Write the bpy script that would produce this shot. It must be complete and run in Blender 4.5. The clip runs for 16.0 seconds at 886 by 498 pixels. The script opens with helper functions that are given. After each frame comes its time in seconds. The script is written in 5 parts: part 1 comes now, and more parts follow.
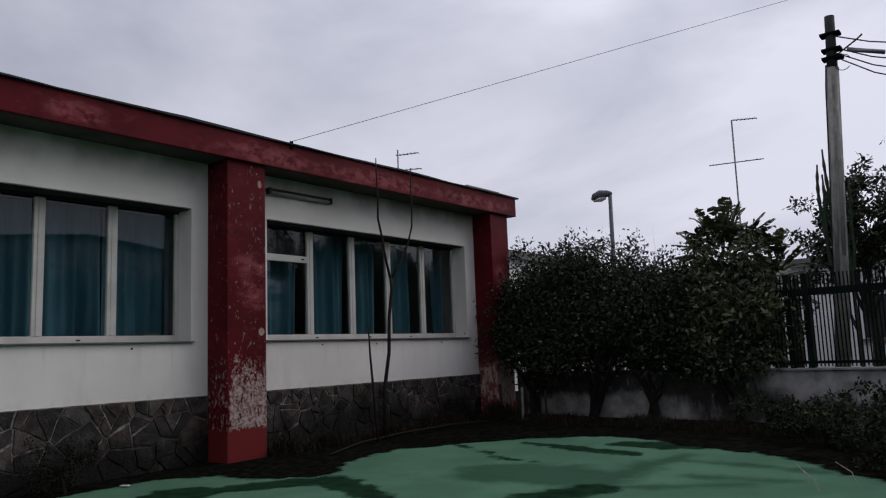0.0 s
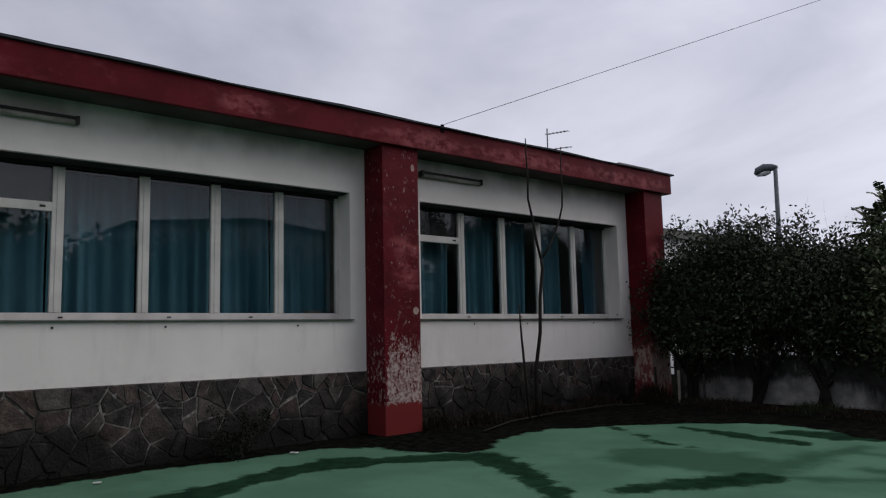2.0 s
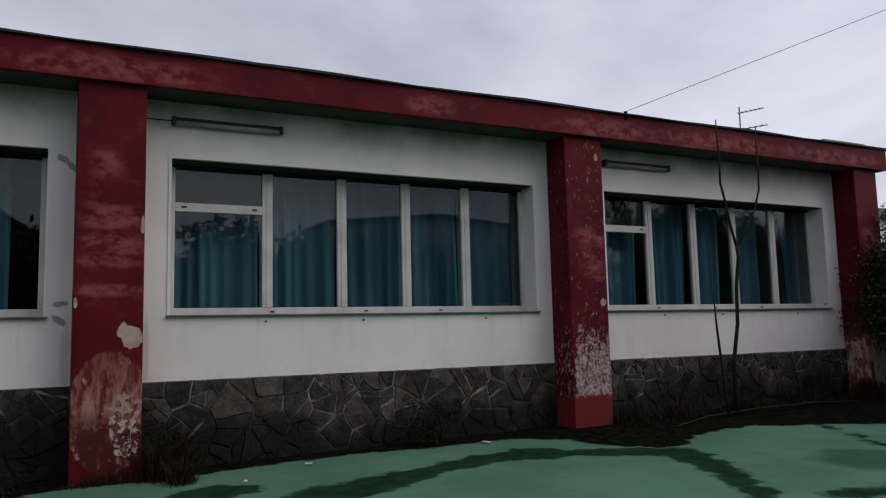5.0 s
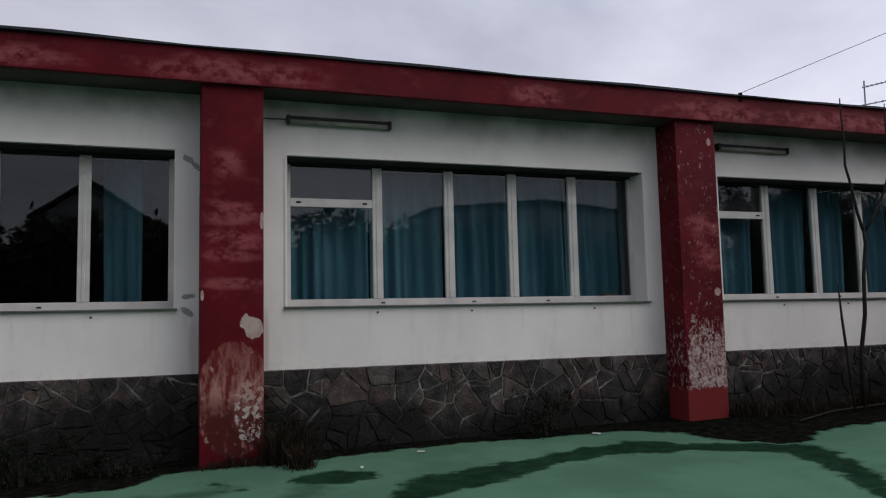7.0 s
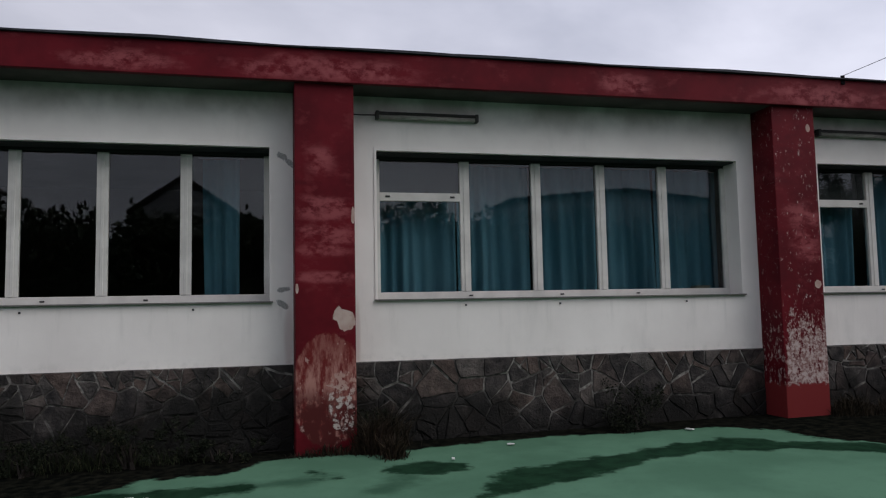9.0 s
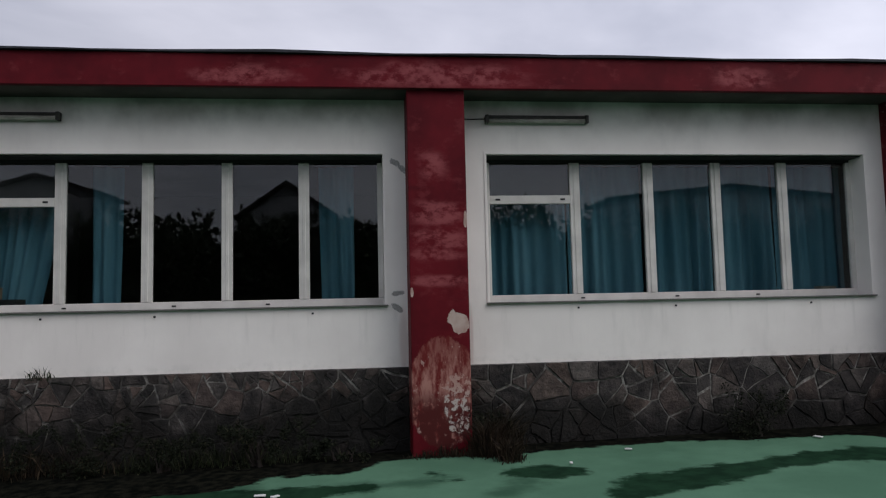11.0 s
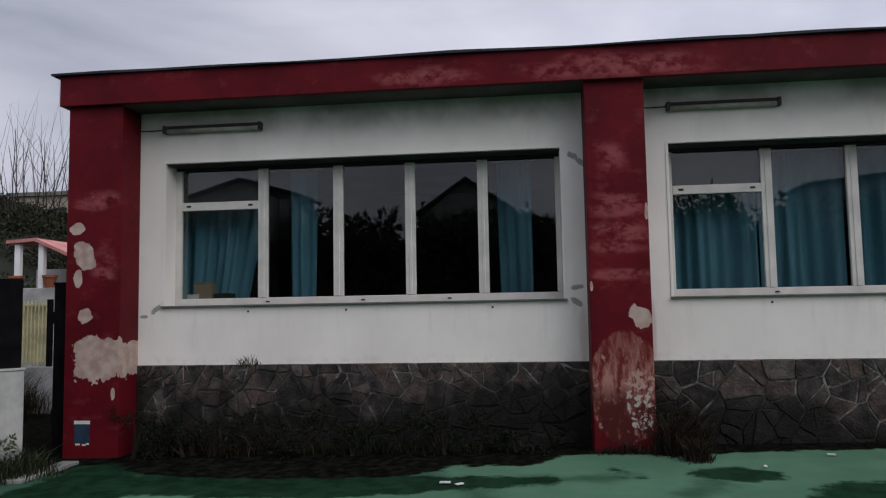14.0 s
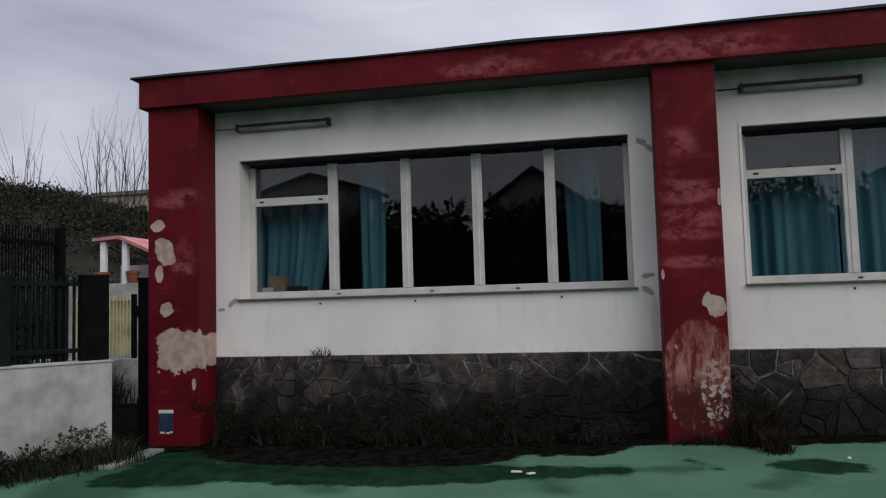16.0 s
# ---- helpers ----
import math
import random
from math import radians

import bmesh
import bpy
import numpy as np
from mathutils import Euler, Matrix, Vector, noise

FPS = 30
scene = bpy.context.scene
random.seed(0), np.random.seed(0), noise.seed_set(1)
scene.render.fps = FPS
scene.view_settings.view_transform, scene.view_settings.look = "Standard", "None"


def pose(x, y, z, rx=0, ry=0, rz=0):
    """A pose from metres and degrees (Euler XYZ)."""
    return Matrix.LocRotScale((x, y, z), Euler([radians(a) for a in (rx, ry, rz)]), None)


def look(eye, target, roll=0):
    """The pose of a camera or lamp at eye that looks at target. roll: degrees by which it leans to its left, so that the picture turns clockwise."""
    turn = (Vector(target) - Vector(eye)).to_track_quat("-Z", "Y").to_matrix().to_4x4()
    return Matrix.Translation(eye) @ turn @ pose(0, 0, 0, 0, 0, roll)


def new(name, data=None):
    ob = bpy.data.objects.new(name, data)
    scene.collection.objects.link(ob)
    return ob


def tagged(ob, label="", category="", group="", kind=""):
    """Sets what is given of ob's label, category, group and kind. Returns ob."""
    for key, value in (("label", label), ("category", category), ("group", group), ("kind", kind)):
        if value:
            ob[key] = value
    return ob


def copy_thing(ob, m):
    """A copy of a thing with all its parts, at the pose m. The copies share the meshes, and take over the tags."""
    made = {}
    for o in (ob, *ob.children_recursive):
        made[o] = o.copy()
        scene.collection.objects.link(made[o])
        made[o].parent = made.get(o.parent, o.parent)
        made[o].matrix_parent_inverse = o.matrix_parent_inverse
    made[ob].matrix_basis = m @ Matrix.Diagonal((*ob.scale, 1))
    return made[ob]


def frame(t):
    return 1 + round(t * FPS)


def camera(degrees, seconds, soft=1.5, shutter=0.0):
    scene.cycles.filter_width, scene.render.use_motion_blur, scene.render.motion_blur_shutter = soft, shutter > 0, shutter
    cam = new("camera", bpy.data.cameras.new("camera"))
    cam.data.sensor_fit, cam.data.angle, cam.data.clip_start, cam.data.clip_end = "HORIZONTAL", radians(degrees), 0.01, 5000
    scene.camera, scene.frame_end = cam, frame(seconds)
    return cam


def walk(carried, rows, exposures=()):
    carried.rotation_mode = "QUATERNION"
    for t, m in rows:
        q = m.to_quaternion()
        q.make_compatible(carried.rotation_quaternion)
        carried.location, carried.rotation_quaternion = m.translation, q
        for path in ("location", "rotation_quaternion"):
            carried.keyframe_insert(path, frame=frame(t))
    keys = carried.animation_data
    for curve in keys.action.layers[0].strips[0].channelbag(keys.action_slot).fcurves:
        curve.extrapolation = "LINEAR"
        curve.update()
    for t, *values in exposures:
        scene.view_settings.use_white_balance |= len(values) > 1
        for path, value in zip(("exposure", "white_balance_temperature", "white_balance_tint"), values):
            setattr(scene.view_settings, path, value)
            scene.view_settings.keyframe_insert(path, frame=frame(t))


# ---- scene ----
cam = camera(59.9, 16.0, 1.2)
METRES, EYE, TILT, LEAN, TURN = 8.0, 1.5, 0.0, 0.0, 43.6
PATH = [
    (0, (9.035, -2.34, 1.327), (7.813, -0.779, 1.593), -2.2),
    (0.5, (9.042, -2.35, 1.328), (7.74, -0.854, 1.579), -1.9),
    (1, (9.05, -2.363, 1.329), (7.677, -0.929, 1.572), -1.8),
    (1.5, (9.055, -2.371, 1.329), (7.608, -1.009, 1.562), -1.6),
    (2, (9.061, -2.381, 1.33), (7.554, -1.085, 1.556), -1.3),
    (2.5, (9.07, -2.393, 1.33), (7.51, -1.16, 1.549), -1.1),
    (3, (9.075, -2.404, 1.333), (7.468, -1.232, 1.545), -1.0),
    (3.5, (9.082, -2.415, 1.333), (7.429, -1.309, 1.543), -1.0),
    (4, (9.088, -2.424, 1.334), (7.396, -1.38, 1.546), -1.1),
    (4.5, (9.092, -2.429, 1.336), (7.356, -1.459, 1.55), -1.3),
    (5, (9.093, -2.434, 1.339), (7.322, -1.53, 1.554), -1.4),
    (7.5, (9.111, -2.541, 1.418), (7.216, -1.927, 1.592), -1.2),
    (8, (9.112, -2.56, 1.424), (7.203, -1.989, 1.591), -1.1),
    (8.5, (9.107, -2.582, 1.43), (7.183, -2.062, 1.594), -1.1),
    (11, (9.106, -2.849, 1.473), (7.127, -2.622, 1.642), -1.3),
    (11.5, (9.107, -2.87, 1.476), (7.121, -2.71, 1.649), -1.3),
    (12, (9.111, -2.873, 1.475), (7.12, -2.805, 1.653), -1.3),
    (12.5, (9.129, -2.864, 1.473), (7.137, -2.893, 1.65), -1.2),
    (13, (9.149, -2.855, 1.47), (7.16, -2.967, 1.641), -1.0),
    (13.5, (9.157, -2.852, 1.472), (7.172, -3.039, 1.635), -0.9),
    (14, (9.162, -2.849, 1.474), (7.182, -3.083, 1.636), -1.0),
    (14.5, (9.168, -2.848, 1.475), (7.193, -3.121, 1.636), -1.1),
    (15, (9.173, -2.848, 1.472), (7.205, -3.165, 1.631), -1.2),
    (15.5, (9.183, -2.846, 1.472), (7.222, -3.207, 1.624), -1.4),
    (16, (9.188, -2.842, 1.472), (7.235, -3.251, 1.614), -1.6),
]
walk(cam, [(t, look(eye, target, roll)) for t, eye, target, roll in PATH], [(0, -0.40, 6500, 11.5), (4, -0.28, 6500, 11.5), (8, -0.08, 6500, 11.5), (11, 0.06, 6500, 11.5), (16, 0.06, 6500, 11.5)])

# ---- light ----
world = bpy.data.worlds.new("overcast_sky")
scene.world = world
world.use_nodes = True
wn = world.node_tree
wn.nodes.clear()
w_out = wn.nodes.new("ShaderNodeOutputWorld")
w_bg = wn.nodes.new("ShaderNodeBackground")
w_sky = wn.nodes.new("ShaderNodeTexSky")
w_sky.sky_type, w_sky.sun_disc = "NISHITA", False
w_sky.sun_elevation, w_sky.sun_rotation = radians(32), radians(35)
w_tc = wn.nodes.new("ShaderNodeTexCoord")
w_map = wn.nodes.new("ShaderNodeMapping")
w_map.inputs["Scale"].default_value = (1.0, 1.0, 2.6)
w_n1 = wn.nodes.new("ShaderNodeTexNoise")
w_n1.inputs["Scale"].default_value = 1.7
w_n1.inputs["Detail"].default_value = 6.0
w_n1.inputs["Roughness"].default_value = 0.5
w_n1.inputs["Distortion"].default_value = 0.35
w_ramp = wn.nodes.new("ShaderNodeValToRGB")
w_ramp.color_ramp.elements[0].position = 0.35
w_ramp.color_ramp.elements[0].color = (0.335, 0.355, 0.436, 1)
w_ramp.color_ramp.elements[1].position = 0.64
w_ramp.color_ramp.elements[1].color = (0.66, 0.67, 0.765, 1)
w_mul = wn.nodes.new("ShaderNodeMixRGB")
w_mul.blend_type = "MULTIPLY"
w_mul.inputs[0].default_value = 1.0
w_mul.inputs[2].default_value = (0.08, 0.08, 0.08, 1)
w_mix = wn.nodes.new("ShaderNodeMixRGB")
w_mix.inputs[0].default_value = 0.93
wn.links.new(w_tc.outputs["Generated"], w_map.inputs["Vector"])
wn.links.new(w_map.outputs["Vector"], w_n1.inputs["Vector"])
wn.links.new(w_n1.outputs["Fac"], w_ramp.inputs[0])
wn.links.new(w_sky.outputs[0], w_mul.inputs[1])
wn.links.new(w_mul.outputs[0], w_mix.inputs[1])
wn.links.new(w_ramp.outputs[0], w_mix.inputs[2])
# an overcast dome: brighter overhead, and where the veiled sun stands
w_sep = wn.nodes.new("ShaderNodeSeparateXYZ")
wn.links.new(w_tc.outputs["Generated"], w_sep.inputs[0])


def w_math(op, p, q):
    n = wn.nodes.new("ShaderNodeMath")
    n.operation = op
    for s, v in zip(n.inputs, (p, q)):
        if isinstance(v, (int, float)):
            s.default_value = v
        else:
            wn.links.new(v, s)
    return n.outputs[0]


w_up = w_math("MULTIPLY", w_math("POWER", w_math("MAXIMUM", w_sep.outputs[2], 0.0), 2.0), 1.5)
w_side = w_math("MULTIPLY", w_math("MAXIMUM", w_math("ADD", w_math("MULTIPLY", w_sep.outputs[1], 0.92), w_math("MULTIPLY", w_sep.outputs[0], -0.22)), 0.0), 0.70)
w_gain = w_math("ADD", w_math("ADD", w_up, w_side), 1.0)
w_dome = wn.nodes.new("ShaderNodeMixRGB")
w_dome.blend_type = "MULTIPLY"
w_dome.inputs[0].default_value = 1.0
wn.links.new(w_mix.outputs[0], w_dome.inputs[1])
wn.links.new(w_gain, w_dome.inputs[2])
wn.links.new(w_dome.outputs[0], w_bg.inputs["Color"])
w_bg.inputs["Strength"].default_value = 0.87
wn.links.new(w_bg.outputs[0], w_out.inputs["Surface"])

sun = new("sun", bpy.data.lights.new("sun", "SUN"))
sun.data.energy, sun.data.angle, sun.data.color = 1.2, radians(55), (1.0, 0.97, 0.93)
sun.matrix_world = look((14, 18, 21), (0, 0, 0))


# ---- materials ----
class Mat:
    """Short hand for node materials; positions are in world metres."""

    def __init__(self, name, rough=0.8, metal=0.0, spec=0.5):
        self.m = bpy.data.materials.new(name)
        self.m.use_nodes = True
        self.t = self.m.node_tree
        self.b = self.t.nodes["Principled BSDF"]
        self.b.inputs["Roughness"].default_value = rough
        self.b.inputs["Metallic"].default_value = metal
        self.b.inputs["Specular IOR Level"].default_value = spec
        self.geo = self.t.nodes.new("ShaderNodeNewGeometry")

    def link(self, a, b):
        self.t.links.new(a, b)

    def val(self, sock, v):
        if isinstance(v, (int, float, tuple)):
            sock.default_value = v
        else:
            self.link(v, sock)

    def math(self, op, a, b=0.0, clamp=False):
        n = self.t.nodes.new("ShaderNodeMath")
        n.operation, n.use_clamp = op, clamp
        self.val(n.inputs[0], a)
        self.val(n.inputs[1], b)
        return n.outputs[0]

    def noise(self, scale, detail=4.0, rough=0.55, stretch=(1, 1, 1), shift=(0, 0, 0), own=False):
        mp = self.t.nodes.new("ShaderNodeMapping")
        mp.inputs["Scale"].default_value = stretch
        mp.inputs["Location"].default_value = shift
        src = self.geo.outputs["Position"]
        if own:
            tc = self.t.nodes.new("ShaderNodeTexCoord")
            src = tc.outputs["Object"]
        self.link(src, mp.inputs["Vector"])
        n = self.t.nodes.new("ShaderNodeTexNoise")
        n.inputs["Scale"].default_value = scale
        n.inputs["Detail"].default_value = detail
        n.inputs["Roughness"].default_value = rough
        self.link(mp.outputs["Vector"], n.inputs["Vector"])
        return n.outputs["Fac"]

    def step(self, v, lo, hi):
        n = self.t.nodes.new("ShaderNodeMapRange")
        n.interpolation_type = "SMOOTHSTEP"
        self.val(n.inputs["Value"], v)
        n.inputs["From Min"].default_value, n.inputs["From Max"].default_value = lo, hi
        return n.outputs["Result"]

    def mix(self, fac, a, b, mode="MIX"):
        n = self.t.nodes.new("ShaderNodeMixRGB")
        n.blend_type = mode
        self.val(n.inputs[0], fac)
        self.val(n.inputs[1], a if not (isinstance(a, tuple) and len(a) == 3) else (*a, 1))
        self.val(n.inputs[2], b if not (isinstance(b, tuple) and len(b) == 3) else (*b, 1))
        return n.outputs[0]

    def xyz(self):
        n = self.t.nodes.new("ShaderNodeSeparateXYZ")
        self.link(self.geo.outputs["Position"], n.inputs[0])
        return n.outputs

    def blobs(self, u, v, spots, wobble, amount=0.25, soft=0.12):
        """1 inside any of the ellipses (cu, cv, ru, rv, turn), with an uneven outline."""
        total = None
        for cu, cv, ru, rv, turn in spots:
            c, s = math.cos(radians(turn)), math.sin(radians(turn))
            du, dv = self.math("SUBTRACT", u, cu), self.math("SUBTRACT", v, cv)
            a = self.math("MULTIPLY", self.math("ADD", self.math("MULTIPLY", du, c), self.math("MULTIPLY", dv, s)), 1 / ru)
            b = self.math("MULTIPLY", self.math("SUBTRACT", self.math("MULTIPLY", dv, c), self.math("MULTIPLY", du, s)), 1 / rv)
            d = self.math("ADD", self.math("MULTIPLY", a, a), self.math("MULTIPLY", b, b))
            d = self.math("SUBTRACT", 1.0, self.math("SQRT", d))
            total = d if total is None else self.math("MAXIMUM", total, d)
        w = self.math("MULTIPLY", self.math("SUBTRACT", wobble, 0.5), amount * 4)
        return self.step(self.math("ADD", total, w), -soft, soft)

    def vary(self):
        n = self.t.nodes.new("ShaderNodeObjectInfo")
        return n.outputs["Random"]

    def island(self):
        return self.geo.outputs["Random Per Island"]

    def bump(self, h, strength=0.3, dist=0.02):
        n = self.t.nodes.new("ShaderNodeBump")
        n.inputs["Strength"].default_value, n.inputs["Distance"].default_value = strength, dist
        self.link(h, n.inputs["Height"])
        self.link(n.outputs[0], self.b.inputs["Normal"])

    def color(self, c):
        self.val(self.b.inputs["Base Color"], c if not (isinstance(c, tuple) and len(c) == 3) else (*c, 1))
        return self

    def rough(self, r):
        self.val(self.b.inputs["Roughness"], r)
        return self


def plain(name, c, rough=0.7, metal=0.0, var=0.25, scale=6.0, bump=0.15, spec=0.22):
    """Paint, metal or stone with stains at two scales."""
    k = Mat(name, rough, metal, spec)
    n1, n2 = k.noise(scale), k.noise(scale * 9, 3.0)
    dark = tuple(v * (1 - var) for v in c)
    lite = tuple(min(1, v * (1 + var * 0.6)) for v in c)
    col = k.mix(k.step(n1, 0.3, 0.7), dark, lite)
    col = k.mix(k.math("MULTIPLY", k.step(n2, 0.35, 0.75), var * 0.6), col, tuple(v * 0.6 for v in c))
    k.color(col)
    if bump:
        k.bump(n2, bump, 0.004)
    return k.m


def white_plaster():
    k = Mat("white_plaster", 0.9, spec=0.2)
    big, fine, run = k.noise(0.9, 5.0), k.noise(55, 3.0), k.noise(2.2, 5.0, 0.6, (1, 1, 0.22))
    col = k.mix(k.step(big, 0.35, 0.7), (0.775, 0.735, 0.69), (0.86, 0.82, 0.77))
    col = k.mix(k.math("MULTIPLY", k.step(run, 0.55, 0.78), 0.22), col, (0.45, 0.44, 0.41))
    x, y, z = k.xyz()
    # grey scars beside the window with the open curtains, and along the edges of the pillars
    w = k.noise(9, 4.0, 0.6)
    scar = k.blobs(y, z, [(-2.36, 3.30, 0.07, 0.035, -30), (-2.26, 3.21, 0.09, 0.03, -45), (-2.36, 1.73, 0.07, 0.03, 10), (-2.36, 1.56, 0.08, 0.035, -35),
                          (-7.56, 1.56, 0.08, 0.03, 40), (-7.72, 1.47, 0.05, 0.02, 0)], k.noise(16, 6.0, 0.7), 0.5, 0.15)
    col = k.mix(scar, col, k.mix(k.step(fine, 0.3, 0.7), (0.27, 0.265, 0.25), (0.42, 0.41, 0.39)))
    # rusty wet streaks beside the pillars
    pink = k.blobs(y, z, [(-2.29, 1.15, 0.05, 0.35, 0), (-1.5, 1.2, 0.03, 0.3, 0)], run, 0.3, 0.5)
    col = k.mix(k.math("MULTIPLY", pink, 0.35), col, (0.42, 0.27, 0.24))
    below = k.math("MULTIPLY", k.step(k.noise(6.0, 6.0, 0.65, (1, 1, 0.12), (0, 3, 0)), 0.52, 0.70), k.math("MULTIPLY", k.step(z, 0.9, 1.5), k.math("SUBTRACT", 1.0, k.step(z, 1.55, 1.6))))
    col = k.mix(k.math("MULTIPLY", below, 0.18), col, (0.33, 0.32, 0.29))
    foot = k.math("MULTIPLY", k.step(k.noise(8.0, 6.0, 0.65), 0.45, 0.66), k.math("SUBTRACT", 1.0, k.step(z, 0.88, 1.02)))
    col = k.mix(k.math("MULTIPLY", foot, 0.15), col, (0.20, 0.20, 0.17))
    # algae grime and eave shade, both put into the colour under the roof
    grime_shade = k.math("MULTIPLY", k.step(k.noise(1.3, 5.0), 0.30, 0.62), k.step(k.math("ADD", z, k.math("MULTIPLY", k.noise(3.0, 5.0), 0.3)), 3.72, 4.2))
    col = k.mix(k.math("MULTIPLY", grime_shade, 0.62), col, (0.24, 0.218, 0.182))
    k.color(col)
    k.bump(k.math("ADD", k.math("MULTIPLY", fine, 0.4), k.math("MULTIPLY", scar, -1.0)), 0.35, 0.006)
    return k.m


def red_paint(name, peeled, faded=(), chips=0.72, arch=None, rub=None):
    """Old dark red paint on plaster, brushed over, faded and flaked off in places (spots in y and z)."""
    k = Mat(name, 0.75, spec=0.12)
    x, y, z = k.xyz()
    brush, cloud = k.noise(3.0, 5.0, 0.65, (1, 0.35, 1.3)), k.noise(1.6, 5.0, 0.6)
    fine, flake = k.noise(60, 3.0), k.noise(11, 6.0, 0.68)
    col = k.mix(k.step(cloud, 0.3, 0.7), (0.074, 0.0035, 0.007), (0.120, 0.006, 0.011))
    smear = k.noise(3.6, 7.0, 0.68, (1, 0.75, 1.2), (2, 5, 1))
    col = k.mix(k.math("MULTIPLY", k.step(smear, 0.55, 0.66), 0.38), col, (0.19, 0.034, 0.038))
    col = k.mix(k.math("MULTIPLY", k.step(brush, 0.58, 0.75), 0.5), col, (0.055, 0.004, 0.007))
    if faded:
        f = k.blobs(y, z, faded, k.noise(4.0, 5.0, 0.6, (1, 0.5, 1.6)), 0.45, 0.5)
        wash = k.step(k.noise(6.0, 7.0, 0.7, (1, 0.8, 1.25), (4, 0, 3)), 0.38, 0.60)
        col = k.mix(k.math("MULTIPLY", k.math("MULTIPLY", f, wash), 0.75), col, (0.29, 0.075, 0.08))
    bare = k.step(flake, chips, chips + 0.03)
    if peeled:
        whole = k.blobs(y, z, [p[:5] for p in peeled if 0.5 < p[5] < 1.5], k.math("ADD", k.math("MULTIPLY", flake, 0.45), k.math("MULTIPLY", k.noise(6.5, 2.5, 0.5), 0.55)), 0.55, 0.02) if any(0.5 < p[5] < 1.5 for p in peeled) else None
        part_ = k.blobs(y, z, [p[:5] for p in peeled if p[5] <= 0.5], flake, 0.3, 0.35) if any(p[5] <= 0.5 for p in peeled) else None
        if part_ is not None:
            streak = k.noise(14, 6.0, 0.7, (1, 1, 0.4))
            broken = k.step(k.math("ADD", k.math("MULTIPLY", part_, 0.42), streak), 0.84, 0.90)
            col = k.mix(k.math("MULTIPLY", part_, 0.55), col, (0.33, 0.13, 0.12))
            bare = k.math("MAXIMUM", bare, broken)
        if whole is not None:
            bare = k.math("MAXIMUM", bare, whole)
    under = k.mix(k.step(k.noise(7, 5.0), 0.35, 0.65), (0.36, 0.25, 0.21), (0.47, 0.37, 0.32))
    col = k.mix(bare, col, under)
    if arch:
        # an arched field where the top coat came off, with runs of red and white flakes at its foot
        body = k.blobs(y, z, arch, k.noise(9, 6.0, 0.7), 0.10, 0.03)
        runs = k.step(k.noise(9, 7.0, 0.72, (1, 1, 0.28)), 0.40, 0.60)
        pale = k.step(k.math("SUBTRACT", 1.42, z), 0.25, 0.75)
        low = k.step(k.math("SUBTRACT", 0.78, z), 0.05, 0.40)
        tone = k.mix(k.math("MULTIPLY", runs, k.math("ADD", k.math("MULTIPLY", pale, 0.55), 0.35)), (0.13, 0.016, 0.015), (0.40, 0.20, 0.165))
        tone = k.mix(k.math("MULTIPLY", low, k.step(k.noise(7, 6.0, 0.65), 0.34, 0.50)), tone, (0.070, 0.013, 0.012))
        spot = k.blobs(y, z, [(-1.74, 0.62, 0.22, 0.24, 15), (-1.74, 0.36, 0.16, 0.27, 10)], k.noise(6, 5.0), 0.2, 0.3)
        chip = k.step(k.math("ADD", k.math("MULTIPLY", spot, 0.25), k.noise(14, 8.0, 0.74)), 0.755, 0.785)
        tone = k.mix(chip, tone, k.mix(k.step(z, 0.45, 0.70), (0.46, 0.41, 0.37), (0.40, 0.25, 0.21)))
        rim = k.step(k.noise(13, 6.0, 0.7, (1, 1, 0.6)), 0.60, 0.66)
        tone = k.mix(k.math("MULTIPLY", rim, 0.6), tone, (0.48, 0.34, 0.30))
        col = k.mix(body, col, tone)
        bare = k.math("MAXIMUM", bare, k.math("MULTIPLY", body, k.math("ADD", k.math("MULTIPLY", chip, 0.7), 0.2)))
    if rub:
        # rubbed bare from the foot band upwards, thinning out
        z0, z1 = rub
        grow = k.math("SUBTRACT", 1.0, k.step(z, z0 + 0.25, z1))
        above = k.step(k.math("ADD", z, k.math("MULTIPLY", k.math("SUBTRACT", flake, 0.5), 0.25)), z0 - 0.02, z0 + 0.02)
        worn = k.math("MULTIPLY", above, k.step(k.math("ADD", k.math("MULTIPLY", k.math("MULTIPLY", grow, 0.19), k.math("ADD", k.math("MULTIPLY", k.step(y, 3.94, 4.0), 0.6), 0.4)), k.noise(17, 8.0, 0.75, (1, 1, 0.6))), 0.60, 0.64))
        tone = k.mix(k.step(k.noise(24, 6.0, 0.7), 0.42, 0.58), (0.22, 0.12, 0.11), (0.46, 0.37, 0.34))
        col = k.mix(k.math("SUBTRACT", 1.0, above), col, (0.17, 0.022, 0.022))
        col = k.mix(worn, col, tone)
        bare = k.math("MAXIMUM", bare, worn)
    k.color(col)
    k.rough(k.math("ADD", k.math("MULTIPLY", bare, 0.3), 0.6))
    k.bump(k.math("SUBTRACT", k.math("MULTIPLY", fine, 0.25), bare), 0.5, 0.006)
    return k.m


def mould_of(k):
    """Black mould that climbs from the soil in uneven tongues."""
    x, y, z = k.xyz()
    edge = k.math("SUBTRACT", k.math("ADD", k.math("MULTIPLY", k.noise(0.9, 7.0, 0.62, (1, 1, 0.55), (3, 1, 0)), 0.75), k.math("MULTIPLY", k.noise(4.5, 6.0, 0.65, (1, 1, 0.5)), 0.28)), k.math("MULTIPLY", z, 0.36))
    return k.step(edge, 0.27, 0.45)


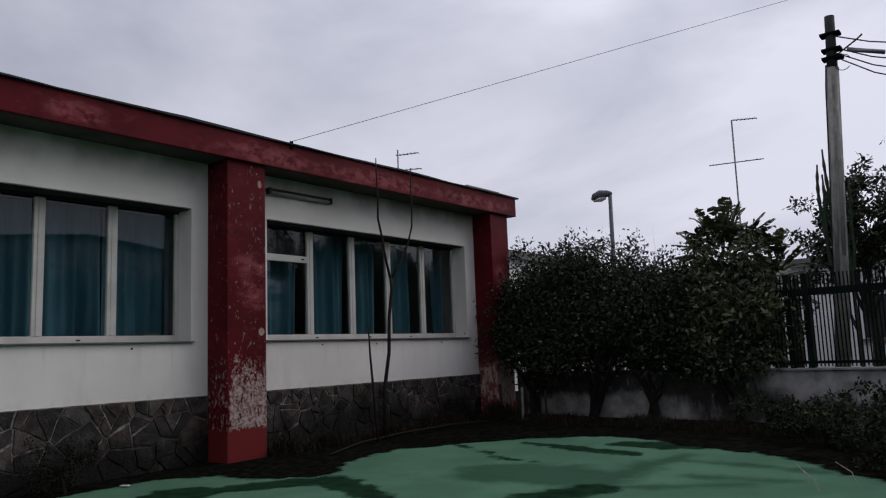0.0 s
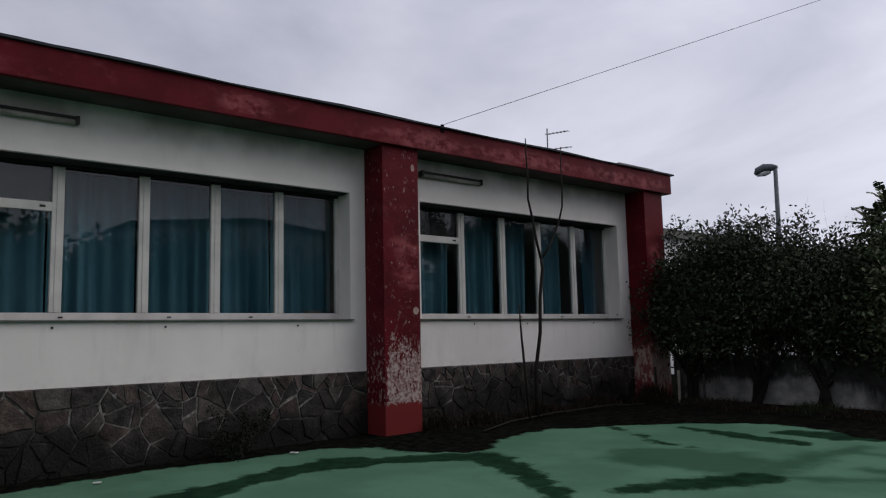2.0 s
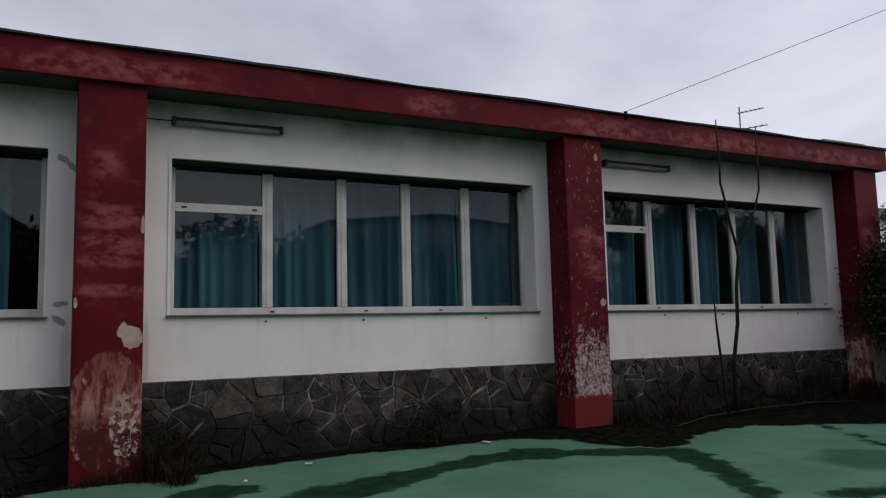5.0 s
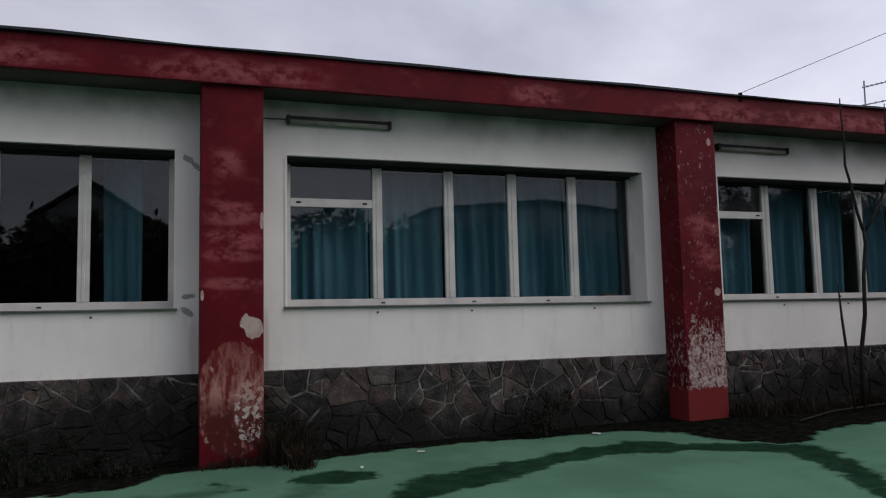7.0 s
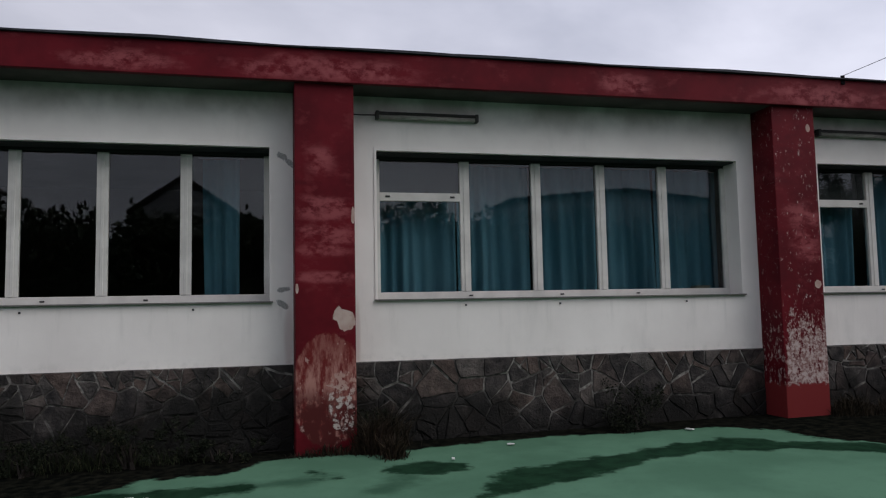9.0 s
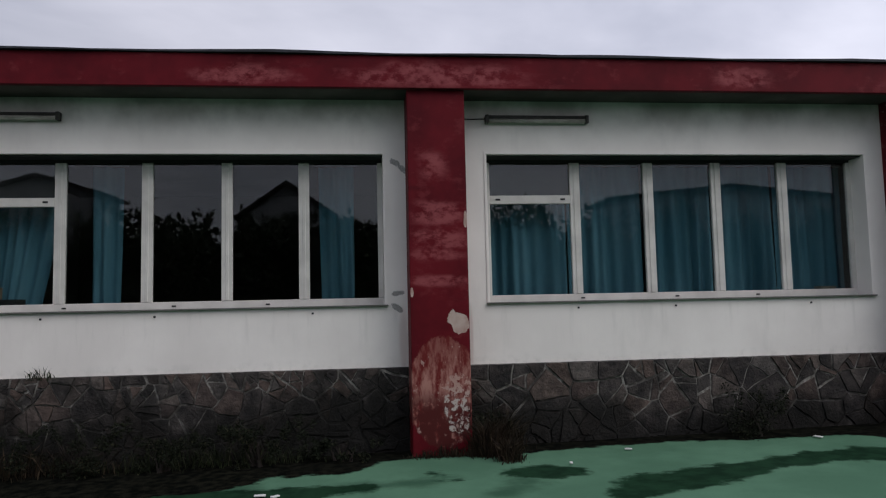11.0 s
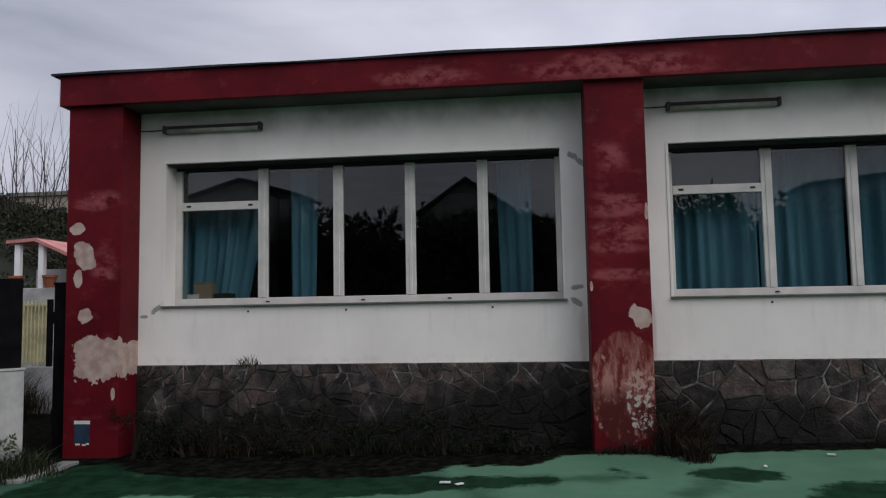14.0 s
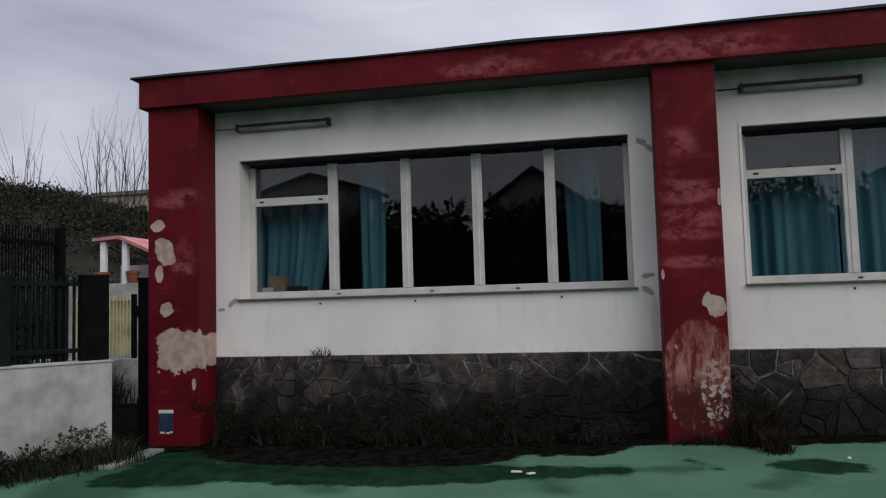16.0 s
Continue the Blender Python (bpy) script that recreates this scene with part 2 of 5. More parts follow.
def stone_mat():
    k = Mat("basalt", 0.8, spec=0.2)
    r = k.vary()
    n1, n2, n3 = k.noise(7, 6.0, 0.65), k.noise(34, 4.0), k.noise(2.4, 5.0, 0.6, shift=(5, 0, 2))
    ramp = k.t.nodes.new("ShaderNodeValToRGB")
    els = ramp.color_ramp.elements
    els[0].position, els[0].color = 0.0, (0.014, 0.014, 0.015, 1)
    els[1].position, els[1].color = 1.0, (0.040, 0.036, 0.035, 1)
    for p, c in ((0.25, (0.028, 0.026, 0.026, 1)), (0.45, (0.074, 0.050, 0.043, 1)), (0.62, (0.125, 0.086, 0.070, 1)), (0.78, (0.110, 0.100, 0.092, 1)), (0.9, (0.022, 0.021, 0.022, 1))):
        e = els.new(p)
        e.color = c
    k.link(r, ramp.inputs[0])
    col = k.mix(k.step(n1, 0.32, 0.68), k.mix(0.62, ramp.outputs[0], (0.012, 0.011, 0.011)), k.mix(0.3, ramp.outputs[0], (0.15, 0.125, 0.11)))
    col = k.mix(k.math("MULTIPLY", k.step(n3, 0.5, 0.66), 0.55), col, (0.016, 0.015, 0.014))
    lich = k.step(k.noise(9, 8.0, 0.75), 0.58, 0.68)
    col = k.mix(k.math("MULTIPLY", lich, 0.45), col, (0.16, 0.155, 0.135))
    col = k.mix(k.math("MULTIPLY", mould_of(k), 0.9), col, (0.006, 0.006, 0.005))
    k.color(col)
    k.bump(k.math("ADD", n1, k.math("MULTIPLY", n2, 0.5)), 0.9, 0.03)
    return k.m


def mortar_mat():
    k = Mat("mortar", 0.9, spec=0.2)
    spot = k.step(k.noise(2.6, 6.0, 0.65, shift=(1, 4, 2)), 0.44, 0.56)
    col = k.mix(k.step(k.noise(18, 5.0, 0.6), 0.35, 0.7), (0.15, 0.14, 0.125), (0.36, 0.34, 0.31))
    col = k.mix(k.math("MULTIPLY", spot, 0.8), col, (0.030, 0.027, 0.025))
    k.color(k.mix(k.math("MULTIPLY", mould_of(k), 0.93), col, (0.009, 0.009, 0.008)))
    k.bump(k.noise(70), 0.5, 0.01)
    return k.m


def ground_mat():
    k = Mat("worn_green_court_paint", 0.9, spec=0.0)
    w = k.noise(1.1, 5.0, 0.55)
    w2 = k.noise(5, 5.0, 0.6)

    def field(name, edge, wobble, soft):
        """Metres inside a stain's outline, made uneven by noise, as a 0..1 mask."""
        n = k.t.nodes.new("ShaderNodeAttribute")
        n.attribute_name = name
        return k.step(k.math("ADD", n.outputs["Fac"], k.math("MULTIPLY", k.math("SUBTRACT", edge, 0.5), wobble)), -soft, soft)

    tone = k.mix(k.step(k.noise(0.8, 4.0, shift=(7, 2, 0)), 0.35, 0.65), (0.064, 0.136, 0.086), (0.084, 0.172, 0.110))
    tone = k.mix(k.math("MULTIPLY", k.step(w2, 0.5, 0.75), 0.25), tone, (0.055, 0.11, 0.075))
    tone = k.mix(k.math("MULTIPLY", k.step(k.noise(38, 5.0, 0.65), 0.58, 0.72), 0.35), tone, (0.045, 0.075, 0.052))
    dirt = k.mix(k.step(k.noise(9, 5.0), 0.35, 0.7), (0.003, 0.0035, 0.003), (0.011, 0.011, 0.008))
    stain = k.mix(k.step(w2, 0.35, 0.65), (0.005, 0.015, 0.008), (0.010, 0.030, 0.015))
    edge = k.noise(3.2, 7.0, 0.62)
    streaks = field("algae", edge, 0.55, 0.06)
    haze = field("damp", k.noise(2.3, 6.0, 0.6), 0.6, 0.16)
    tone = k.mix(k.math("MULTIPLY", haze, 0.68), tone, (0.018, 0.048, 0.028))
    col = k.mix(k.math("MULTIPLY", streaks, 0.94), tone, stain)
    # soil and leaf litter outside the painted court
    inside = field("paint", edge, 0.5, 0.05)
    litter = k.math("SUBTRACT", 1.0, inside)
    col = k.mix(litter, col, dirt)
    k.color(col)
    k.rough(k.math("SUBTRACT", 0.85, k.math("MULTIPLY", streaks, 0.2)))
    k.bump(k.math("ADD", k.math("MULTIPLY", k.noise(90), 0.3), k.math("MULTIPLY", k.math("MULTIPLY", litter, k.noise(22, 5.0)), 2.0)), 0.4, 0.012)
    return k.m


# stains on the court: strokes of (x, y, half width)
TONGUES = [
    [(2.87, -0.8, 0.10), (2.39, -0.24, 0.36), (2.16, 0.42, 0.31), (1.87, 1.17, 0.22), (1.69, 1.93, 0.26), (1.74, 2.39, 0.40), (1.96, 2.73, 0.2), (2.27, 3.26, 0.28), (2.67, 3.62, 0.28), (3.38, 3.35, 0.17), (4.09, 2.97, 0.15), (4.68, 2.61, 0.14)],
    [(4.95, 3.15, 0.12), (5.2, 3.8, 0.22), (5.5, 4.4, 0.24)],
    [(2.37, 6.39, 0.05), (3.61, 5.61, 0.07), (4.08, 5.49, 0.06)],
    [(3.09, 6.94, 0.07), (4.16, 6.57, 0.18), (4.91, 6.39, 0.14)],
    [(4.55, 7.18, 0.27), (5.09, 7.13, 0.26), (5.46, 7.08, 0.12)],
]
PATCHES = [
    [(1.52, -1.25, 0.22), (1.6, -0.95, 0.31), (1.77, -0.8, 0.13)], [(1.39, -2.09, 0.09), (1.44, -1.99, 0.07)], [(1.71, -2.04, 0.05), (1.76, -1.87, 0.05)],
    [(1.0, -7.9, 0.30), (1.3, -7.4, 0.45), (2.2, -7.5, 0.45), (1.8, -6.53, 0.55), (1.9, -5.76, 0.56), (1.95, -4.7, 0.52), (1.93, -3.62, 0.32), (1.83, -2.79, 0.16)],
]
HAZE = [
    [(3.72, 4.92, 0.19), (4.25, 4.77, 0.62), (4.81, 4.86, 0.55), (4.71, 5.4, 0.16)], [(5.36, 3.9, 0.19), (5.39, 4.72, 0.26), (5.41, 5.74, 0.18), (5.56, 6.45, 0.14)],
    [(5.74, 6.14, 0.11), (6.45, 6.12, 0.1), (7.15, 5.96, 0.11)], [(5.75, 4.59, 0.08), (6.65, 5.09, 0.08)], [(6.06, 5.3, 0.06), (7.04, 5.39, 0.08)],
    [(2.34, -1.56, 0.12), (1.89, -1.23, 0.14)], [(2.26, -5.67, 0.2), (2.6, -5.32, 0.12)], [(2.29, -3.43, 0.1), (2.61, -3.27, 0.1)],
    [(1.83, -2.89, 0.2), (1.74, -2.28, 0.15), (1.59, -2.01, 0.1)], [(2.33, -7.52, 0.30), (2.39, -6.89, 0.22)], [(1.0, -7.85, 0.55), (1.9, -7.8, 0.6), (3.0, -7.6, 0.5)], [(1.3, -7.2, 0.6), (1.6, -5.5, 0.6), (1.5, -4.2, 0.35)],
]
COURT = [(1.5, -8.2), (0.86, -8.05), (0.85, -7.6), (1.35, -7.0), (1.6, -6.3), (1.65, -5.0), (1.55, -4.2), (1.12, -3.7), (1.07, -2.85), (0.6, -2.5), (0.5, -1.85), (0.67, -1.3), (0.5, -0.4), (0.45, 0.7), (0.6, 1.5), (0.62, 2.0), (0.7, 2.8),
         (1.1, 3.25), (1.75, 3.3), (2.5, 3.9), (2.0, 4.5), (1.8, 5.2), (1.85, 5.8), (2.3, 6.5), (2.9, 7.25), (3.6, 7.62), (4.3, 7.75), (5.4, 7.15), (6.2, 6.95), (6.8, 6.55), (7.3, 5.9), (8.5, 5.0), (11.7, 4.5), (12.0, -9.0), (5.0, -9.5), (2.5, -8.9)]


def seg_dist(px, py, a, b):
    """Distance to a segment and how far along it the nearest point lies."""
    dx, dy = b[0] - a[0], b[1] - a[1]
    t = np.clip(((px - a[0]) * dx + (py - a[1]) * dy) / (dx * dx + dy * dy), 0, 1)
    return np.hypot(px - a[0] - t * dx, py - a[1] - t * dy), t


def stroke_field(px, py, strokes):
    best = np.full(px.shape, -2.0)
    for line in strokes:
        for a, b in zip(line, line[1:]):
            d, t = seg_dist(px, py, a, b)
            best = np.maximum(best, a[2] + (b[2] - a[2]) * t - d)
    return best


def inside_field(px, py, poly):
    d = np.full(px.shape, 9.0)
    odd = np.zeros(px.shape, bool)
    for a, b in zip(poly, poly[1:] + poly[:1]):
        d = np.minimum(d, seg_dist(px, py, a, b)[0])
        odd ^= ((a[1] > py) != (b[1] > py)) & (px < (b[0] - a[0]) * (py - a[1]) / (b[1] - a[1] + 1e-12) + a[0])
    return np.where(odd, d, -d)


def glass_mat():
    m = bpy.data.materials.new("window_glass")
    m.use_nodes = True
    t = m.node_tree
    t.nodes.clear()
    o, mx = t.nodes.new("ShaderNodeOutputMaterial"), t.nodes.new("ShaderNodeMixShader")
    tr, gl, lw = t.nodes.new("ShaderNodeBsdfTransparent"), t.nodes.new("ShaderNodeBsdfGlossy"), t.nodes.new("ShaderNodeLayerWeight")
    tr.inputs[0].default_value = (0.76, 0.80, 0.80, 1)
    gl.inputs["Roughness"].default_value = 0.004
    lw.inputs["Blend"].default_value = 0.5
    pw, ad = t.nodes.new("ShaderNodeMath"), t.nodes.new("ShaderNodeMath")
    pw.operation, ad.operation = "POWER", "MULTIPLY_ADD"
    pw.inputs[1].default_value = 4.5
    ad.inputs[1].default_value, ad.inputs[2].default_value = 0.8, 0.052
    t.links.new(lw.outputs["Facing"], pw.inputs[0])
    t.links.new(pw.outputs[0], ad.inputs[0])
    t.links.new(ad.outputs[0], mx.inputs[0])
    t.links.new(tr.outputs[0], mx.inputs[1])
    t.links.new(gl.outputs[0], mx.inputs[2])
    t.links.new(mx.outputs[0], o.inputs["Surface"])
    return m


def cloth_mat():
    k = Mat("teal_cotton", 0.9, spec=0.1)
    col = k.mix(k.step(k.noise(3, 4.0, 0.5, (1, 1, 0.2)), 0.3, 0.7), (0.085, 0.215, 0.275), (0.150, 0.315, 0.385))
    k.color(col)
    k.bump(k.noise(160, 2.0), 0.2, 0.003)
    return k.m


def leaf_mat(name, a, b, c, rough=0.5):
    k = Mat(name, rough, spec=0.15)
    col = k.mix(k.step(k.island(), 0.0, 0.7), a, b)
    col = k.mix(k.step(k.island(), 0.86, 0.98), col, c)
    k.color(k.mix(k.step(k.noise(1.2), 0.35, 0.65), col, k.mix(0.45, col, (0.008, 0.012, 0.006))))
    return k.m


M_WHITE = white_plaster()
M_FASCIA = red_paint("red_paint_fascia", [], [(-1.9, 4.2, 0.9, 0.14, 0), (-4.1, 4.2, 0.5, 0.1, 0), (1.8, 4.22, 0.35, 0.12, 0), (4.7, 4.2, 0.8, 0.13, 0), (6.9, 4.2, 1.2, 0.12, 0), (9.5, 4.2, 1.1, 0.12, 0)], 0.75)
M_P1 = red_paint("red_paint_first", [(-8.35, 2.55, 0.10, 0.07, 0, 1), (-8.25, 2.22, 0.13, 0.16, 20, 1), (-8.33, 1.95, 0.05, 0.11, 0, 1), (-8.23, 1.49, 0.09, 0.08, 0, 1), (-8.10, 0.96, 0.28, 0.28, 0, 1), (-7.93, 0.98, 0.14, 0.27, 0, 1), (-7.79, 0.98, 0.05, 0.22, 0, 1), (-7.86, 0.56, 0.03, 0.07, 0, 1)],
                 [(-8.1, 2.9, 0.25, 0.12, 0), (-8.0, 2.1, 0.15, 0.2, 0)], 0.78)
M_P2 = red_paint("red_paint_second", [(-1.69, 1.38, 0.11, 0.13, 35, 1), (-1.59, 2.55, 0.02, 0.08, 0, 1), (-2.22, 1.72, 0.015, 0.05, 0, 1)],
                 [(-1.9, 2.62, 0.3, 0.13, 0), (-1.85, 2.33, 0.33, 0.12, 0), (-1.9, 2.15, 0.3, 0.07, 0), (-1.95, 3.2, 0.15, 0.15, 0), (-1.9, 1.86, 0.33, 0.06, 0)], 0.76,
                 arch=[(-1.885, 0.72, 0.365, 0.50, 0), (-1.885, 0.45, 0.37, 0.46, 0)])
M_P3 = red_paint("red_paint_third", [(4.47, 3.78, 0.03, 0.05, 0, 1), (4.50, 1.70, 0.05, 0.06, 0, 1)],
                 [(4.3, 2.6, 0.25, 0.15, 0), (4.35, 2.2, 0.2, 0.2, 30)], 0.75, rub=(0.42, 1.75))
M_P4 = red_paint("red_paint_fourth", [(10.5, 0.7, 0.4, 0.6, 0, 0)], [(10.5, 2.8, 0.2, 0.2, 0)], 0.76)
M_STONE, M_MORTAR, M_GLASS, M_CLOTH = stone_mat(), mortar_mat(), glass_mat(), cloth_mat()
M_GROUND = ground_mat()
M_FRAME = plain("white_aluminium", (0.63, 0.61, 0.565), 0.45, 0.0, 0.12, 3.0, 0.05)
M_SILL = plain("weathered_sill", (0.17, 0.165, 0.15), 0.8, 0.0, 0.25, 5.0)
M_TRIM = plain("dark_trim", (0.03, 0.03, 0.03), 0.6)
# colour of the vent boards and of the shade painted under window heads
M_BOARD_SHADE = plain("dark_board_and_head_shade", (0.045, 0.045, 0.045), 0.7, 0.0, 0.3, 4.0)
M_ROOF = plain("bitumen_sheet", (0.035, 0.037, 0.045), 0.7, 0.0, 0.4, 3.0)
# soffit colour set darker to deepen the shade under the eaves
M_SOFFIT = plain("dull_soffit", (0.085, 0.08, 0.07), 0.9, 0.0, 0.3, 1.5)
M_LAMP_BODY = plain("grimy_lamp_housing", (0.04, 0.038, 0.033), 0.5, 0.0, 0.35, 8.0)
M_LAMP_TUBE = plain("frosted_cover", (0.34, 0.33, 0.29), 0.35, 0.0, 0.25, 8.0, 0.0)
# room colour kept low, puts the darkness of the unlit interiors into the paint
M_ROOM = plain("room_shade_paint", (0.12, 0.12, 0.112), 0.9, 0.0, 0.2, 1.0)
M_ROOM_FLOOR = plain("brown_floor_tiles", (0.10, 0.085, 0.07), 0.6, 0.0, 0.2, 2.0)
M_CONC = plain("stained_concrete", (0.28, 0.28, 0.265), 0.9, 0.0, 0.5, 1.6, 0.4)


def mouldy_concrete():
    k = Mat("mouldy_concrete", 0.95, spec=0.1)
    x, y, z = k.xyz()
    n = k.noise(1.3, 6.0, 0.62, (1, 1, 0.8))
    col = k.mix(k.step(k.noise(4, 5.0), 0.3, 0.7), (0.20, 0.20, 0.19), (0.42, 0.41, 0.39))
    drip = k.noise(5.0, 6.0, 0.65, (1, 1, 0.25))
    black = k.step(k.math("ADD", k.math("MULTIPLY", n, 0.6), k.math("MULTIPLY", drip, 0.5)), 0.42, 0.56)
    clean = k.blobs(x, z, [(1.9, 0.20, 0.85, 0.26, 0), (3.3, 0.22, 1.0, 0.28, -4), (6.4, 0.70, 1.1, 0.30, 0)], drip, 0.4, 0.3)
    black = k.math("MULTIPLY", black, k.math("SUBTRACT", 1.0, k.math("MULTIPLY", clean, 0.85)))
    col = k.mix(k.math("MULTIPLY", black, 0.9), col, (0.018, 0.018, 0.017))
    k.color(col)
    k.bump(k.noise(40), 0.4, 0.01)
    return k.m


M_MOULD = mouldy_concrete()
M_WHITEWALL = plain("dirty_whitewash", (0.37, 0.37, 0.355), 0.9, 0.0, 0.38, 1.8, 0.3)
M_GREENMETAL = plain("dark_green_metal", (0.005, 0.010, 0.008), 0.6, 0.0, 0.4, 5.0, 0.1, 0.08)
M_BLACKMETAL = plain("black_metal", (0.007, 0.007, 0.008), 0.8, 0.0, 0.4, 5.0, 0.1, 0.02)
M_YELLOW = plain("faded_yellow_metal", (0.56, 0.52, 0.31), 0.6, 0.0, 0.25, 4.0, 0.1)
M_POLE = plain("weathered_pole", (0.25, 0.245, 0.22), 0.9, 0.0, 0.35, 4.0, 0.4)
M_POLE_TOP = plain("tarred_wood", (0.03, 0.035, 0.03), 0.8, 0.0, 0.4, 6.0, 0.4)
M_CONDUIT = plain("grey_plastic", (0.34, 0.33, 0.30), 0.6, 0.0, 0.25, 5.0, 0.1)
M_CABLE = plain("black_cable", (0.012, 0.012, 0.013), 0.6, 0.0, 0.2, 8.0, 0.0)
M_STEEL = plain("galvanised_steel", (0.25, 0.26, 0.27), 0.45, 0.7, 0.2, 6.0, 0.0)
M_LAMP_HEAD = plain("street_lamp_shell", (0.10, 0.11, 0.12), 0.5, 0.2, 0.2, 6.0, 0.0)
M_DIFFUSER = plain("milky_plastic", (0.55, 0.57, 0.58), 0.35, 0.0, 0.1, 6.0, 0.0)
M_BARK = plain("grey_bark", (0.045, 0.038, 0.032), 0.9, 0.0, 0.4, 9.0, 0.6)
M_TWIG = plain("bare_twig", (0.020, 0.016, 0.013), 0.9, 0.0, 0.3, 9.0, 0.3)
M_PALETWIG = plain("pale_dry_stalk", (0.30, 0.28, 0.23), 0.9, 0.0, 0.3, 9.0, 0.3)
M_LEAF = leaf_mat("dark_evergreen", (0.014, 0.021, 0.010), (0.036, 0.050, 0.024), (0.12, 0.135, 0.08), 0.5)
M_LEAF2 = leaf_mat("broad_green", (0.034, 0.050, 0.023), (0.085, 0.110, 0.050), (0.21, 0.21, 0.12), 0.45)
M_WEED = leaf_mat("weed_green", (0.008, 0.012, 0.005), (0.024, 0.031, 0.013), (0.085, 0.085, 0.045), 0.8)
M_DRY = leaf_mat("dead_weed", (0.010, 0.006, 0.004), (0.028, 0.017, 0.010), (0.07, 0.05, 0.03), 0.85)
M_DARKWEED = leaf_mat("dark_weed", (0.003, 0.005, 0.002), (0.010, 0.013, 0.006), (0.035, 0.034, 0.018), 0.9)
M_HILL = leaf_mat("hill_scrub", (0.012, 0.015, 0.008), (0.030, 0.032, 0.017), (0.06, 0.055, 0.033), 0.9)
M_HILLSOIL = plain("hill_undergrowth", (0.014, 0.016, 0.009), 0.9, 0.0, 0.5, 0.9, 0.5)
M_CACTUS = plain("cactus_skin", (0.030, 0.050, 0.028), 0.6, 0.0, 0.3, 9.0)
M_TERRA = plain("terracotta", (0.30, 0.10, 0.055), 0.8, 0.0, 0.25, 6.0)
M_PINKROOF = plain("faded_pink_roof", (0.50, 0.21, 0.19), 0.8, 0.0, 0.25, 4.0)
M_HOUSE = plain("grey_render", (0.34, 0.34, 0.33), 0.9, 0.0, 0.2, 0.8, 0.1)
M_PALEHOUSE = plain("pale_render", (0.80, 0.80, 0.80), 0.9, 0.0, 0.12, 0.8, 0.1)
M_BEIGE = plain("beige_render", (0.40, 0.36, 0.27), 0.9, 0.0, 0.2, 0.5, 0.1)
M_TILE_ROOF = plain("dark_roof_tiles", (0.06, 0.05, 0.045), 0.8, 0.0, 0.3, 2.0)
M_CARD = plain("brown_cardboard", (0.30, 0.22, 0.15), 0.9, 0.0, 0.15, 5.0)
M_PAPER = plain("white_paper", (0.62, 0.61, 0.57), 0.9, 0.0, 0.1, 5.0, 0.0)
M_BLUE = plain("blue_print", (0.025, 0.045, 0.075), 0.5, 0.0, 0.25, 9.0)
M_LITTER = plain("litter_white", (0.6, 0.6, 0.58), 0.7, 0.0, 0.1, 9.0, 0.0)


# ---- building blocks ----
def thing(name, x=0.0, y=0.0, z=0.0, label="", category="", group="", kind="", turn=0.0):
    ob = new(name)
    ob.matrix_world = pose(x, y, z, 0, 0, turn)
    return tagged(ob, label, category, group, kind)


def mesh_of(name, bm, mat):
    me = bpy.data.meshes.new(name)
    bm.to_mesh(me)
    bm.free()
    me.materials.append(mat)
    return me


def part(name, bm, mat, parent, label="", smooth=False):
    """One mesh object under a thing or a part, in the thing's own coordinates."""
    me = mesh_of(name, bm, mat)
    if smooth:
        me.polygons.foreach_set("use_smooth", [True] * len(me.polygons))
    ob = new(name, me)
    ob.parent = parent
    return tagged(ob, label)


def solo(name, bm, mat, label="", category="", group="", kind="", smooth=False):
    me = mesh_of(name, bm, mat)
    if smooth:
        me.polygons.foreach_set("use_smooth", [True] * len(me.polygons))
    return tagged(new(name, me), label, category, group, kind)


def box(bm, x0, x1, y0, y1, z0, z1, bevel=0.0):
    g = bmesh.ops.create_cube(bm, size=1.0)
    for v in g["verts"]:
        v.co = Vector(((x0 + x1) / 2 + v.co.x * (x1 - x0), (y0 + y1) / 2 + v.co.y * (y1 - y0), (z0 + z1) / 2 + v.co.z * (z1 - z0)))
    if bevel:
        es = list({e for v in g["verts"] for e in v.link_edges})
        bmesh.ops.bevel(bm, geom=es, offset=bevel, segments=2, affect="EDGES", profile=0.6)
    return bm


def boxes(*rows, bevel=0.0):
    bm = bmesh.new()
    for r in rows:
        box(bm, *r, bevel=bevel)
    return bm


def tube(bm, pts, radii, sides=8, cap=True):
    """A round tapering tube along points."""
    pts = [Vector(p) for p in pts]
    if isinstance(radii, (int, float)):
        radii = [radii] * len(pts)
    rings = []
    for i, p in enumerate(pts):
        d = (pts[min(i + 1, len(pts) - 1)] - pts[max(i - 1, 0)]).normalized()
        a = d.cross(Vector((0.31, 0.17, 0.93)) if abs(d.z) < 0.9 else Vector((1, 0.1, 0))).normalized()
        b = d.cross(a)
        rings.append([bm.verts.new(p + (a * math.cos(2 * math.pi * k / sides) + b * math.sin(2 * math.pi * k / sides)) * radii[i]) for k in range(sides)])
    for r0, r1 in zip(rings, rings[1:]):
        for k in range(sides):
            bm.faces.new((r0[k], r0[(k + 1) % sides], r1[(k + 1) % sides], r1[k]))
    if cap:
        bm.faces.new(rings[0][::-1])
        bm.faces.new(rings[-1])
    return bm


def quads(name, verts, faces, mat):
    me = bpy.data.meshes.new(name)
    me.from_pydata(verts, [], faces)
    me.materials.append(mat)
    return me


